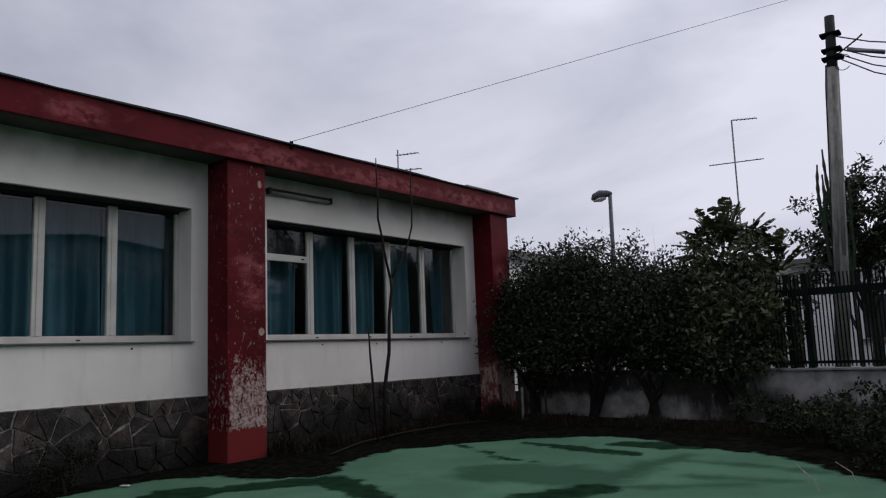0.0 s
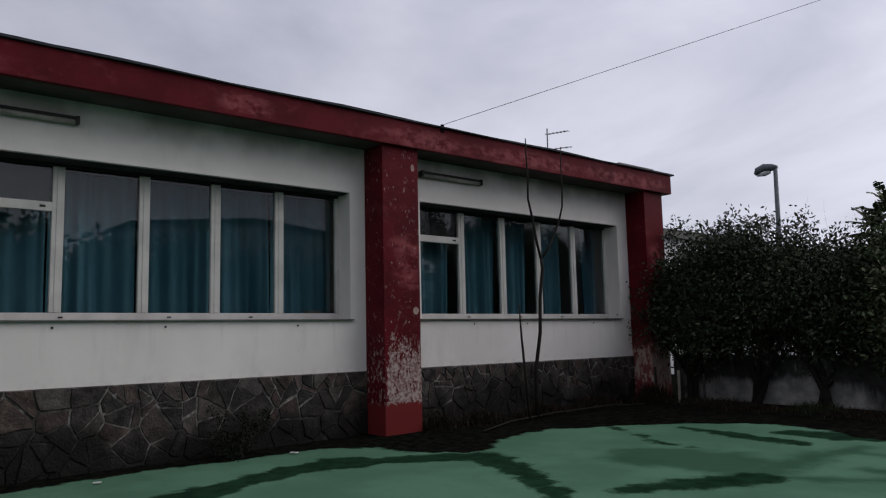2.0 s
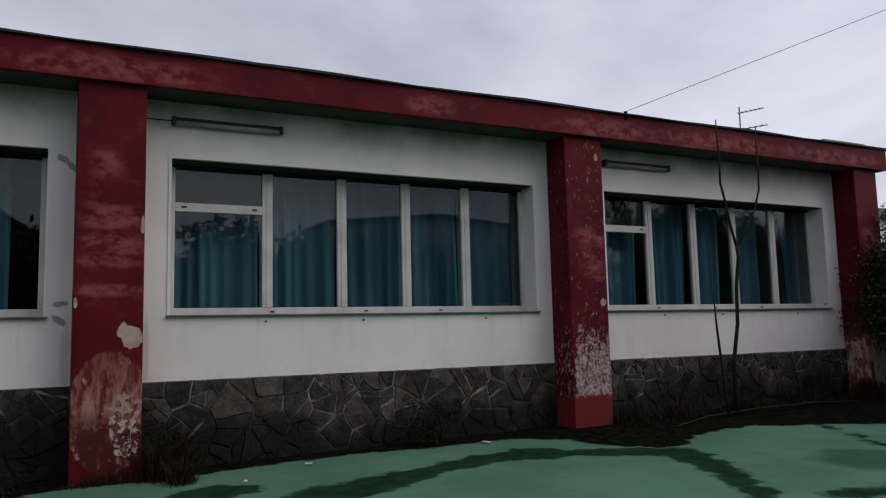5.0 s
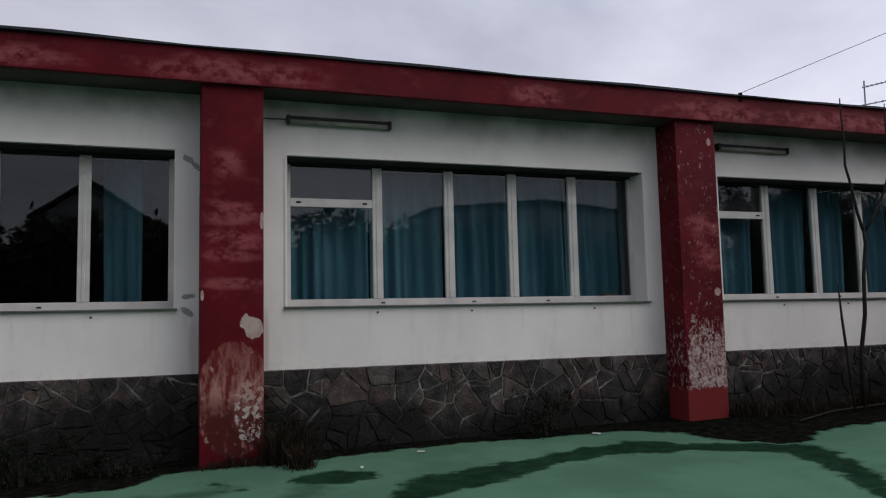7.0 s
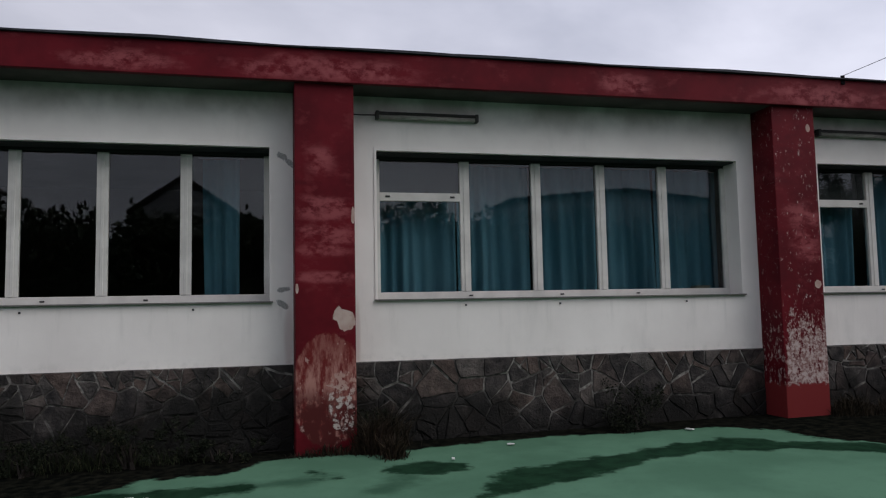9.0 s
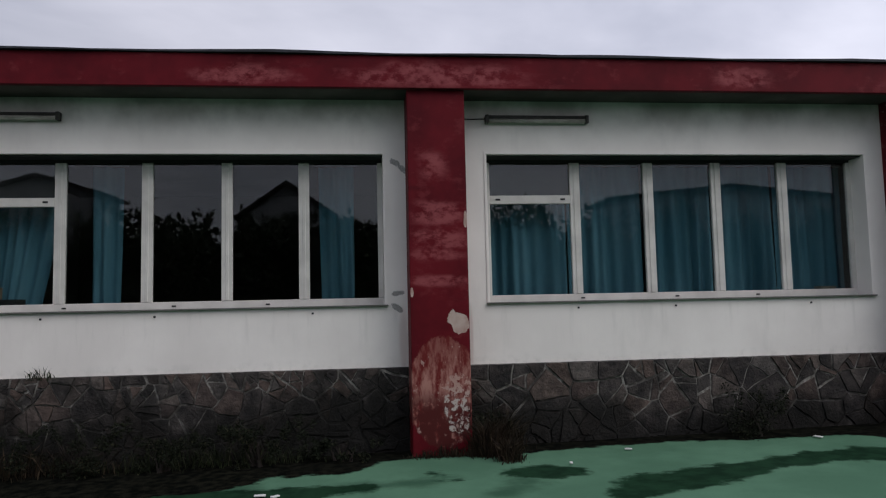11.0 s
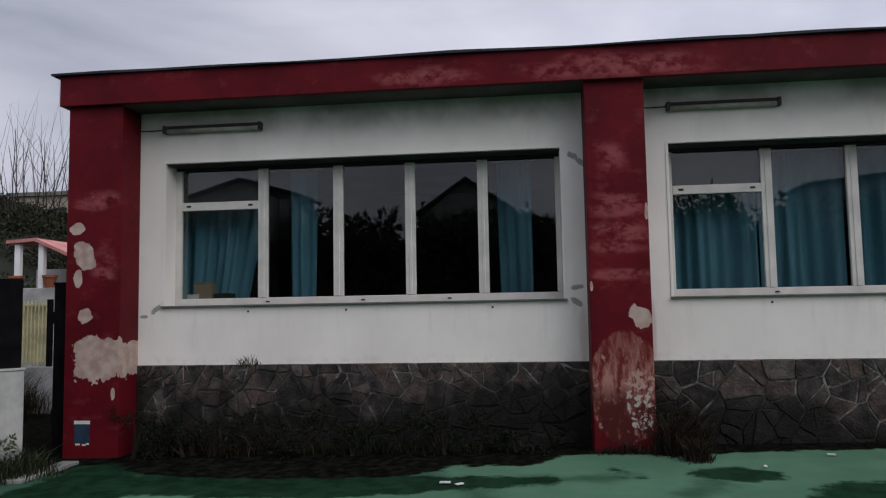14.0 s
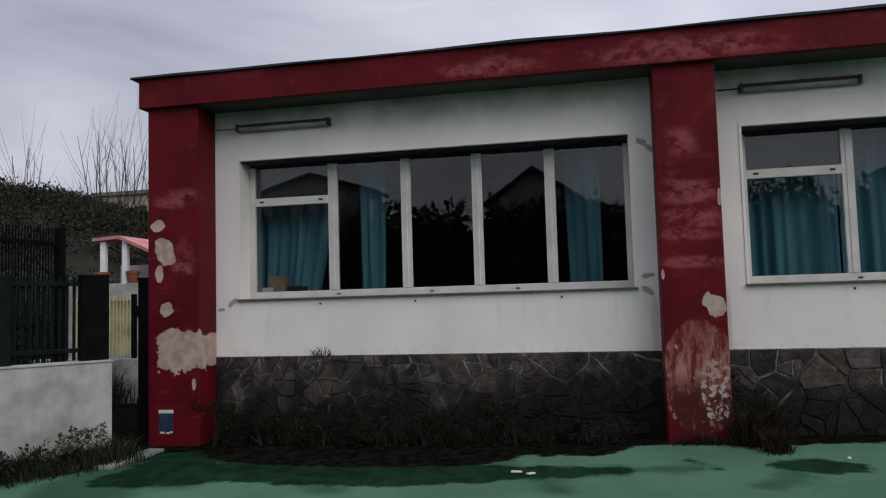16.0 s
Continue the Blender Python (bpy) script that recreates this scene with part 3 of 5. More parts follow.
def leaves(rng, lumps, n, size, flat=0.0, aspect=2.2, shell=0.55):
    """Leaf blades scattered through a set of lumps (cx, cy, cz, rx, ry, rz): verts and faces of folded blades."""
    lumps = np.array(lumps, float)
    weight = (lumps[:, 3] * lumps[:, 4] * lumps[:, 5]) ** 0.67
    which = rng.choice(len(lumps), n, p=weight / weight.sum())
    d = rng.normal(size=(n, 3))
    d /= np.linalg.norm(d, axis=1)[:, None]
    r = shell + (1 - shell) * rng.random(n) ** 0.6
    r *= 1 + 0.18 * rng.normal(size=n)
    c = lumps[which, :3] + d * lumps[which, 3:] * r[:, None]
    u = rng.normal(size=(n, 3)) + d * 0.8
    u[:, 2] -= flat
    u /= np.linalg.norm(u, axis=1)[:, None]
    w = np.cross(u, rng.normal(size=(n, 3)))
    w /= np.linalg.norm(w, axis=1)[:, None]
    nn = np.cross(u, w)
    L = size * (0.6 + 0.8 * rng.random(n))[:, None]
    W = L / aspect
    v = np.stack([c, c + u * L * 0.5 + w * W * 0.5 + nn * W * 0.15, c + u * L, c + u * L * 0.5 - w * W * 0.5 + nn * W * 0.15], 1).reshape(-1, 3)
    i = np.arange(n) * 4
    f = np.concatenate([np.stack([i, i + 1, i + 2], 1), np.stack([i, i + 2, i + 3], 1)])
    return v, f


def leaf_part(name, v, f, mat, parent, label=""):
    ob = new(name, quads(name, v.tolist(), f.tolist(), mat))
    ob.parent = parent
    return tagged(ob, label)


def ground_z(y):
    return 0.0155 * (min(max(y, -11.0), 8.0) - 3.93)


# ---- ground ----
def build_ground():
    xs = np.array([-400, -150, -60, -25, -12, -8, -4, -2] + [round(-0.5 + 0.07 * i, 3) for i in range(136)] + [9.5, 10.5, 11.5, 13, 16, 20, 26, 40, 80, 200, 400])
    ys = np.array([-400, -150, -70, -40, -25, -18, -14, -11.5, -10.5] + [round(-9.8 + 0.07 * i, 3) for i in range(269)] + [9.5, 10.5, 12, 14, 18, 24, 40, 80, 200, 400])
    gx, gy = [g.ravel() for g in np.meshgrid(xs, ys, indexing="ij")]
    gz = 0.0155 * (np.clip(gy, -11.0, 8.0) - 3.93)
    gz = gz + 0.008 * np.sin(gx * 1.3 + 0.7 * gy) * np.sin(gy * 0.9 - 0.4 * gx) * ((gx > 1) & (gx < 9))
    i, j = [g.ravel() for g in np.meshgrid(np.arange(len(xs) - 1), np.arange(len(ys) - 1), indexing="ij")]
    a = i * len(ys) + j
    me = quads("ground", np.stack([gx, gy, gz], 1).tolist(), np.stack([a, a + len(ys), a + len(ys) + 1, a + 1], 1).tolist(), M_GROUND)
    me.polygons.foreach_set("use_smooth", [True] * len(me.polygons))
    for name, f in (("algae", stroke_field(gx, gy, TONGUES + PATCHES)), ("damp", stroke_field(gx, gy, HAZE)), ("paint", inside_field(gx, gy, COURT))):
        me.attributes.new(name, "FLOAT", "POINT").data.foreach_set("value", f.astype(np.float32))
    return tagged(new("ground", me), "worn green painted court with damp algae stains and dark soil", "ground", kind="structure")


build_ground()

# ---- the building ----
PILLARS = [(-8.49, -7.79), (-2.24, -1.57), (3.93, 4.575), (10.2, 10.81)]
WINDOWS = [(-7.45, -2.51), (-1.25, 3.67), (4.95, 9.88)]
SILL, HEAD, DEEP = 1.59, 3.40, 0.28
TOP = 4.06
Y0, Y1 = -8.49, 10.81


def build_facade():
    bm = bmesh.new()
    cuts = [Y0 + 0.002] + [v for w in WINDOWS for v in w] + [Y1 - 0.002]
    for i in range(0, len(cuts), 2):
        box(bm, -0.36, 0, cuts[i], cuts[i + 1], -0.35, TOP + 0.3)
    for a, b in WINDOWS:
        box(bm, -0.36, 0, a, b, -0.35, SILL)
        box(bm, -0.36, 0, a, b, HEAD, TOP + 0.3)
    wall = solo("wall_east", bm, M_WHITE, "white plastered facade with grey scars, algae and painted eave shade", "wall", kind="structure")
    beds = [part("mortar_bed", boxes((-0.01, 0.020, PILLARS[i][1] + 0.002, PILLARS[i + 1][0] - 0.002, -0.35, 0.868 + 0.003 * i)), M_MORTAR, wall, "dark mouldy mortar") for i in range(3)]
    for name, b in (("wall_south", (-11, -0.361, Y0, Y0 + 0.3, -0.35, TOP + 0.3)), ("wall_north", (-11, -0.361, Y1 - 0.3, Y1, -0.35, TOP + 0.3)), ("wall_west", (-11.3, -11, Y0, Y1, -0.35, TOP + 0.3))):
        solo(name, boxes(b), M_WHITE, "white plastered outer wall of the low building", "wall", kind="structure")
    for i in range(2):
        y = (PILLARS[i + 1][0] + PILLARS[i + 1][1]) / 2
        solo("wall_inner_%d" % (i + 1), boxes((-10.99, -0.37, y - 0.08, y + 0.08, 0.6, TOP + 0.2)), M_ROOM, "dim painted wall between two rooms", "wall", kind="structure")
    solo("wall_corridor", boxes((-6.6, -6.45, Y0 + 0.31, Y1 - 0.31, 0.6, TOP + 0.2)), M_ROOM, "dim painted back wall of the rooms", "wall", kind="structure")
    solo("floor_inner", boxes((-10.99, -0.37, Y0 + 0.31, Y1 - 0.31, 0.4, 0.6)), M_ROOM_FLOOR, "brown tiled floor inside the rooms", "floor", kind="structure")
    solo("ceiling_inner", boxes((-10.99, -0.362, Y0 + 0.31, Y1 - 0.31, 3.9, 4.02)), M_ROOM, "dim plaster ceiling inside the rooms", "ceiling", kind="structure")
    return beds


BEDS = build_facade()


def build_roof():
    roof = thing("roof", 0, 0, 0, "flat roof with dark red fascia and bitumen sheet", "roof", kind="structure")
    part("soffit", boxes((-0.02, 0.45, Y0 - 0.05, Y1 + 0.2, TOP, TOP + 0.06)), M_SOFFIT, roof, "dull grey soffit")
    bm = bmesh.new()
    n = 60
    ya, yb = Y0 - 0.085, Y1 + 0.235
    box(bm, 0.44, 0.52, ya, yb, TOP, TOP + 0.375, 0.008)
    part("fascia", bm, M_FASCIA, roof, "flaking dark red painted fascia board")
    part("side_fascia", boxes((-11.3, 0.438, ya, ya + 0.08, TOP, TOP + 0.375), bevel=0.008), M_FASCIA, roof)
    part("side_fascia", boxes((-11.3, 0.438, yb - 0.08, yb, TOP, TOP + 0.375), bevel=0.008), M_FASCIA, roof)
    # the sheet on top has a wavy lip
    bm = bmesh.new()
    rng = random.Random(4)
    prev = None
    for i in range(n + 1):
        y = ya - 0.09 + (yb - ya + 0.18) * i / n
        lift = 0.012 * math.sin(i * 0.55) + rng.uniform(-0.006, 0.006)
        out = 0.56 + 0.012 * math.sin(i * 0.9 + 1)
        row = [bm.verts.new(p) for p in ((out, y, TOP + 0.377 + max(0, lift) * 0.2), (out, y, TOP + 0.402 + lift * 0.7), (0.30, y, TOP + 0.41 + lift * 0.6), (-11.4, y, TOP + 0.42), (-11.4, y, TOP + 0.377))]
        if prev:
            for k in range(5):
                bm.faces.new((prev[k], prev[(k + 1) % 5], row[(k + 1) % 5], row[k]))
        else:
            bm.faces.new(row[::-1])
        prev = row
    bm.faces.new(prev)
    part("roof_sheet", bm, M_ROOF, roof, "dark wavy bitumen roof sheet")
    bm = bmesh.new()
    box(bm, -0.2, 0.5, 9.4, 10.5, TOP + 0.412, TOP + 0.45, 0.015)
    part("loose_sheet", bm, M_CONC, roof, "loose grey roofing sheet")


build_roof()


def build_pillars():
    for (a, b), m, lab in zip(PILLARS, (M_P1, M_P2, M_P3, M_P4), (
            "dark red pillar with bare plaster patches at the corner", "dark red pillar with faded and flaking paint below", "dark red pillar with pale flaked foot", "dark red pillar overgrown by the hedge")):
        p = thing("pillar", 0, 0, 0, lab, "pillar", "facade pillars", "structure")
        z0 = ground_z(a) - 0.15
        bm = boxes((0.002, 0.446, a, b, z0, TOP + 0.002), bevel=0.012)
        part("shaft", bm, m, p)


build_pillars()


def pane_set(window, panes, x, z0, z1):
    for a, b in panes:
        ob = part("pane", boxes((x - 0.003, x + 0.003, a, b, z0, z1)), M_GLASS, window)
        ob.visible_shadow = False


def build_window(k, a, b):
    w = thing("window_%d" % (k + 1), 0, 0, 0, ("wide white aluminium window, curtains half drawn inside", "wide white aluminium window with teal curtains closed", "wide white aluminium window with curtains partly open")[k], "window", kind="structure")
    x0, x1 = -DEEP - 0.06, -DEEP
    z0, z1 = SILL + 0.012, HEAD
    m = ((-6.279, -5.294, -4.371, -3.460), (-0.077, 0.890, 1.800, 2.712), (6.058, 7.012, 7.930, 8.890))[k]
    h = 0.064
    fr = lambda name, *r, lab="": part(name, boxes(*r, bevel=0.006), M_FRAME, w, lab)
    fr("bottom_rail", (x0, x1, a, b, z0, z0 + 0.088))
    # rail coloured dark to carry the shade below the window head
    part("top_rail", boxes((x0, x1 - 0.01, a, b, z1 - 0.05, z1), bevel=0.004), M_TRIM, w, "top rail darkened with the shade of the window head")
    fr("side_rail", (x0, x1 + 0.004, a, a + 0.08, z0 + 0.088, z1 - 0.05))
    fr("side_rail", (x0, x1 + 0.004, b - 0.06, b, z0 + 0.088, z1 - 0.05))
    edges = [a + 0.08]
    for i, c in enumerate(m):
        bm = boxes((x0 + 0.004, x1 + 0.003, c - h, c + h, z0 + 0.088, z1 - 0.05), bevel=0.006)
        box(bm, x1 - 0.002, x1 + 0.012, c - 0.018, c + 0.018, z0 + 0.092, z1 - 0.055, 0.004)
        part("mullion", bm, M_FRAME, w)
        edges += [c - h, c + h]
    edges.append(b - 0.06)
    zt = 2.83
    fr("transom", (x0 + 0.006, x1 + 0.006, edges[0], edges[1], zt, zt + 0.105))
    for d in (0.10, edges[1] - edges[0] - 0.10):
        part("vent_cap", boxes((x1 + 0.004, x1 + 0.014, edges[0] + d - 0.03, edges[0] + d + 0.03, zt + 0.042, zt + 0.066), bevel=0.004), M_TRIM, w, "small black plastic cap")
    for i, c in enumerate((0.25, 0.5, 0.72)):
        y = a + (b - a) * c
        part("drain_cap", boxes((x1 - 0.001, x1 + 0.010, y - 0.025, y + 0.025, z0 + 0.028, z0 + 0.046), bevel=0.003), M_TRIM, w)
    xg = -DEEP - 0.035
    pane_set(w, [(edges[0] - 0.01, edges[1] + 0.01)], xg, z0 + 0.075, zt + 0.01)
    pane_set(w, [(edges[0] - 0.01, edges[1] + 0.01)], xg, zt + 0.095, z1 - 0.045)
    part("vent_panel", boxes((xg - 0.06, xg - 0.04, edges[0] - 0.02, edges[1] + 0.02, zt + 0.08, z1 - 0.03), bevel=0.004), M_BOARD_SHADE, w, "dark board behind the small upper pane")
    # added dark strip, stands for the shade on the underside of the reveal
    part("head_shade", boxes((-DEEP + 0.002, -0.05, a + 0.002, b - 0.002, z1 - 0.016, z1 - 0.002)), M_BOARD_SHADE, w, "dark strip painted as shade under the window head")
    pane_set(w, [(edges[2 * i] - 0.01, edges[2 * i + 1] + 0.01) for i in range(1, 5)], xg, z0 + 0.075, z1 - 0.045)
    part("window_sill", boxes((-DEEP + 0.001, 0.045, a - 0.04, b + 0.04, SILL - 0.006, SILL + 0.011), bevel=0.004), M_SILL, w, "grey weathered stone sill")
    for c in (0.22, 0.47, 0.83):
        y = a + (b - a) * c
        part("weep_hole", boxes((0.001, 0.012, y - 0.012, y + 0.012, SILL - 0.085, SILL - 0.062), bevel=0.003), M_TRIM, w)
    # narrow raised render edge round the opening
    t = 0.032
    bm = boxes((0.0015, 0.010, a - t, a, SILL + 0.012, HEAD + t), (0.0015, 0.010, b, b + t, SILL + 0.012, HEAD + t), (0.0015, 0.010, a, b, HEAD, HEAD + t))
    part("edge_trim", bm, M_WHITE, w)


for k, (a, b) in enumerate(WINDOWS):
    build_window(k, a, b)


def build_lamp(y):
    lamp = thing("tube_lamp", 0.0, y, 3.825, "grimy unlit fluorescent tube lamp under the eaves", "lamp", "facade tube lamps")
    part("housing", boxes((0.001, 0.07, 0, 1.285, 0.005, 0.045), bevel=0.010), M_LAMP_BODY, lamp)
    bm = tube(bmesh.new(), [(0.055, 0.03, -0.022), (0.055, 1.255, -0.022)], 0.028, 12)
    part("cover", bm, M_LAMP_TUBE, lamp, "dull frosted cover", True)
    for c in (0.0, 1.245):
        part("end_cap", boxes((0.01, 0.10, c, c + 0.04, -0.052, 0.046), bevel=0.008), M_LAMP_BODY, lamp)
    part("cable", tube(bmesh.new(), [(0.006, -0.33, 0.012), (0.006, -0.18, 0.006), (0.01, 0.01, 0.01)], 0.007, 6), M_CABLE, lamp)
    return lamp


first = build_lamp(-7.46)
for i in (1, 2):
    copy_thing(first, pose(0, -7.46 + 6.2 * i, 3.825))


# ---- stones of the plinth ----
def clip(poly, px, py, nx, ny):
    out = []
    for i in range(len(poly)):
        (ax, ay), (bx, by) = poly[i - 1], poly[i]
        da, db = (ax - px) * nx + (ay - py) * ny, (bx - px) * nx + (by - py) * ny
        if da <= 0:
            out.append((ax, ay))
        if (da < 0 < db) or (db < 0 < da):
            t = da / (da - db)
            out.append((ax + (bx - ax) * t, ay + (by - ay) * t))
    return out


def plinth(bay, a, b, seed):
    """Irregular rough stones: a course of small ones on top, slabs of very different size below, joints that wander."""
    rng = random.Random(seed)
    z0, z1 = -0.26, 0.864
    limit = (0.045, 0.075, 0.05)[bay]
    pts = []
    for r in [rng.uniform(0.15, 0.26) for _ in range(26)] + [rng.uniform(0.08, 0.14) for _ in range(40)]:
        for _ in range(60):
            p = (rng.uniform(a, b), rng.uniform(z0, z1), r)
            if all(math.hypot((p[0] - q[0]) * 0.8, (p[1] - q[1]) * 1.1) > (r + q[2]) * 0.8 for q in pts):
                pts.append(p)
                break
    cells = []
    for p in pts:
        poly = [(a, z0), (b, z0), (b, z1), (a, z1)]
        for q in pts:
            if q is p or abs(q[0] - p[0]) > 1.6:
                continue
            dx, dy = q[0] - p[0], q[1] - p[1]
            d = math.hypot(dx, dy)
            t = 0.5 + (p[2] ** 2 - q[2] ** 2) / (2 * d * d) - rng.choice((0.004, 0.006, 0.010, 0.015)) / d
            poly = clip(poly, p[0] + dx * t, p[1] + dy * t, dx / d, dy / d)
            if len(poly) < 3:
                break
        if len(poly) > 2:
            cells.append(poly)
    # cells break into shards, smaller ones along the top course
    work, cells = cells, []
    while work:
        poly = work.pop()
        area = abs(sum(poly[k - 1][0] * poly[k][1] - poly[k][0] * poly[k - 1][1] for k in range(len(poly)))) / 2
        mx, my = sum(v[0] for v in poly) / len(poly), sum(v[1] for v in poly) / len(poly)
        if area < limit * rng.choice((0.35, 0.7, 1.0, 1.7)) * (0.55 if my > 0.62 else 1.25):
            if area > 0.0016:
                cells.append(poly)
            continue
        far = max(((v[0] - mx, v[1] - my) for v in poly), key=lambda v: math.hypot(*v))
        ang = math.atan2(far[1], far[0]) + rng.uniform(-0.35, 0.35)
        nx, ny = math.cos(ang), math.sin(ang)
        off, gap = rng.uniform(-0.2, 0.2) * math.hypot(*far), rng.choice((0.003, 0.005, 0.008, 0.012))
        for sg in (1, -1):
            half = clip(poly, mx + nx * (off - gap * sg), my + ny * (off - gap * sg), nx * sg, ny * sg)
            if len(half) > 2:
                work.append(half)
    for poly in cells:
        cx, cy = sum(v[0] for v in poly) / len(poly), sum(v[1] for v in poly) / len(poly)
        ring = []
        for (ax, ay), (bx, by) in zip(poly, poly[1:] + poly[:1]):
            n = max(1, int(math.hypot(bx - ax, by - ay) / 0.05))
            for i in range(n):
                f = i / n
                u, v = ax + (bx - ax) * f, ay + (by - ay) * f
                w1, w2 = noise.noise_vector(Vector((u * 3.1, v * 3.1, seed))), noise.noise_vector(Vector((u * 13, v * 13, seed + 5)))
                v2 = v + 0.028 * w1.y + 0.011 * w2.y
                ring.append((min(b, max(a, u + 0.028 * w1.x + 0.011 * w2.x)), min(z1 + 0.003, v2) if v < z1 - 0.03 else v + 0.006 * w2.y))
        if len(ring) < 3:
            continue
        bm = bmesh.new()
        up = rng.uniform(0.028, 0.046)
        tx, ty = rng.uniform(-0.03, 0.03), rng.uniform(-0.03, 0.03)
        low = [bm.verts.new((0.016, u - cx, v - cy)) for u, v in ring]
        top = []
        for u, v in ring:
            d = max(0.02, math.hypot(u - cx, v - cy))
            k = max(0.6, 1 - 0.007 / d)
            top.append(bm.verts.new((up + tx * (u - cx) + ty * (v - cy), (u - cx) * k, (v - cy) * k)))
        for i in range(len(ring)):
            bm.faces.new((low[i - 1], low[i], top[i], top[i - 1]))
        bm.faces.new(top)
        bmesh.ops.recalc_face_normals(bm, faces=bm.faces)
        ob = part("stone", bm, M_STONE, BEDS[bay])
        ob.location = (0, cx, cy)


# ---- inside the windows ----
def build_curtain(y0, y1, z0, z1, label, pull=0.0, seed=0):
    """Pleated cloth on a rail; pull draws its foot towards one side."""
    c = thing("curtain", -0.62, (y0 + y1) / 2, z0, label, "curtain", "teal curtains")
    rng = random.Random(seed)
    n = max(24, int((y1 - y0) * 60))
    rows = 9
    ph, am = rng.uniform(0, 6), rng.uniform(0.9, 1.1)
    bm = bmesh.new()
    grid = []
    for j in range(rows + 1):
        f = j / rows
        line = []
        for i in range(n + 1):
            u = i / n
            y = (u - 0.5) * (y1 - y0)
            d = 0.030 * am * math.sin(y * 38 + ph + 1.3 * math.sin(y * 7 + ph) + 0.5 * f) + 0.035 * math.sin(y * 13 + 2 * ph + 1.2 * f) + 0.02 * (1 - f) * math.sin(y * 5 + ph)
            w = pull * (1 - f) ** 1.3 * (u if pull > 0 else 1 - u) * (y1 - y0)
            line.append(bm.verts.new((d, y - w, (z1 - z0) * f)))
        grid.append(line)
    for j in range(rows):
        for i in range(n):
            bm.faces.new((grid[j][i], grid[j][i + 1], grid[j + 1][i + 1], grid[j + 1][i]))
    part("cloth", bm, M_CLOTH, c, smooth=True)
    part("rail", tube(bmesh.new(), [(0, -(y1 - y0) / 2 - 0.05, z1 - z0 + 0.02), (0, (y1 - y0) / 2 + 0.05, z1 - z0 + 0.02)], 0.012, 8), M_STEEL, c)
    return c


TEAL = "teal pleated cotton curtain hanging behind the window"
for i, (y0, y1, pull) in enumerate(((-7.72, -6.30, 0.2), (-6.02, -5.66, 0.05), (-3.30, -2.86, -0.08),
                                    (-1.20, -0.12, 0.0), (-0.10, 0.90, 0.0), (0.93, 1.85, 0.0), (1.9, 2.72, 0.0), (2.76, 3.74, 0.0),
                                    (4.98, 6.05, 0.05), (6.25, 7.12, 0.0), (7.2, 7.95, 0.0), (8.35, 8.9, 0.0), (9.5, 9.95, 0.0))):
    build_curtain(y0, y1, 1.64, 3.36, TEAL if i else "teal curtain gathered to one side above boxes", pull, i)


def build_box(x, y, z, dx, dy, dz, mat, name, label, cat, turn=0):
    b = thing(name, x, y, z, label, cat, turn=turn)
    part("body", boxes((-dx / 2, dx / 2, -dy / 2, dy / 2, 0, dz), bevel=min(dx, dy, dz) * 0.08), mat, b)
    part("lid" if name != "paper_stack" else "top_sheet", boxes((-dx / 2 - 0.002, dx / 2 + 0.002, -dy / 2 - 0.002, dy / 2 + 0.002, dz + 0.001, dz + min(0.02, dz * 0.3))), mat, b)


for k, (a, b) in enumerate(WINDOWS):
    solo("shelf_%d" % (k + 1), boxes((-0.60, -0.361, a, b, SILL - 0.10, SILL + 0.02), bevel=0.008), M_SILL, "pale inner window ledge", "ledge", kind="structure")
zs = SILL + 0.021
build_box(-0.45, -7.12, zs, 0.16, 0.24, 0.27, M_CARD, "cardboard_box", "brown cardboard box on the inner window ledge", "box")
build_box(-0.40, -7.25, zs, 0.07, 0.16, 0.12, M_PAPER, "paper_carton", "small white carton on the inner window ledge", "box")
build_box(-0.44, -6.82, zs, 0.20, 0.30, 0.06, M_PAPER, "paper_stack", "stack of white papers on the inner window ledge", "papers", 8)
build_box(-0.44, -6.85, zs + 0.081, 0.16, 0.22, 0.05, M_TRIM, "notebook", "dark notebook lying on a stack of papers", "book", -14)
build_box(-0.43, -6.55, zs, 0.18, 0.20, 0.05, M_PAPER, "paper_stack", "loose stack of white papers on the ledge", "papers", -8)
build_box(-0.44, 3.0, zs, 0.18, 0.34, 0.035, M_PAPER, "paper_stack", "white papers lying on the inner window ledge", "papers", 12)
build_box(-0.44, 3.32, zs, 0.15, 0.22, 0.10, M_PALETWIG, "small_basket", "small pale basket on the inner window ledge", "basket", 0)
build_box(-0.44, 9.0, zs, 0.09, 0.09, 0.11, M_PAPER, "paper_cup", "white cup on the inner window ledge", "cup", 0)


# ---- plants ----
def limb(bm, rng, p, d, length, r, depth, sway=0.25, up=0.15, kids=3, sides=6):
    """A bending branch with smaller ones growing from it."""
    pts, rad = [Vector(p)], [r]
    d = Vector(d).normalized()
    steps = 5
    for i in range(steps):
        d = (d + Vector((rng.uniform(-1, 1), rng.uniform(-1, 1), rng.uniform(-0.6, 1))) * sway * 0.5 + Vector((0, 0, up * 0.3))).normalized()
        pts.append(pts[-1] + d * length / steps)
        rad.append(r * (1 - 0.75 * (i + 1) / steps))
    tube(bm, pts, rad, sides)
    ends = [pts[-1]]
    if depth:
        for k in range(kids):
            i = rng.randint(1, steps - 1)
            side = Vector((rng.uniform(-1, 1), rng.uniform(-1, 1), rng.uniform(0.1, 0.9)))
            ends += limb(bm, rng, pts[i], d * 0.6 + side * 0.9, length * rng.uniform(0.45, 0.7), rad[i] * 0.62, depth - 1, sway, up, kids, max(4, sides - 1))
    return ends


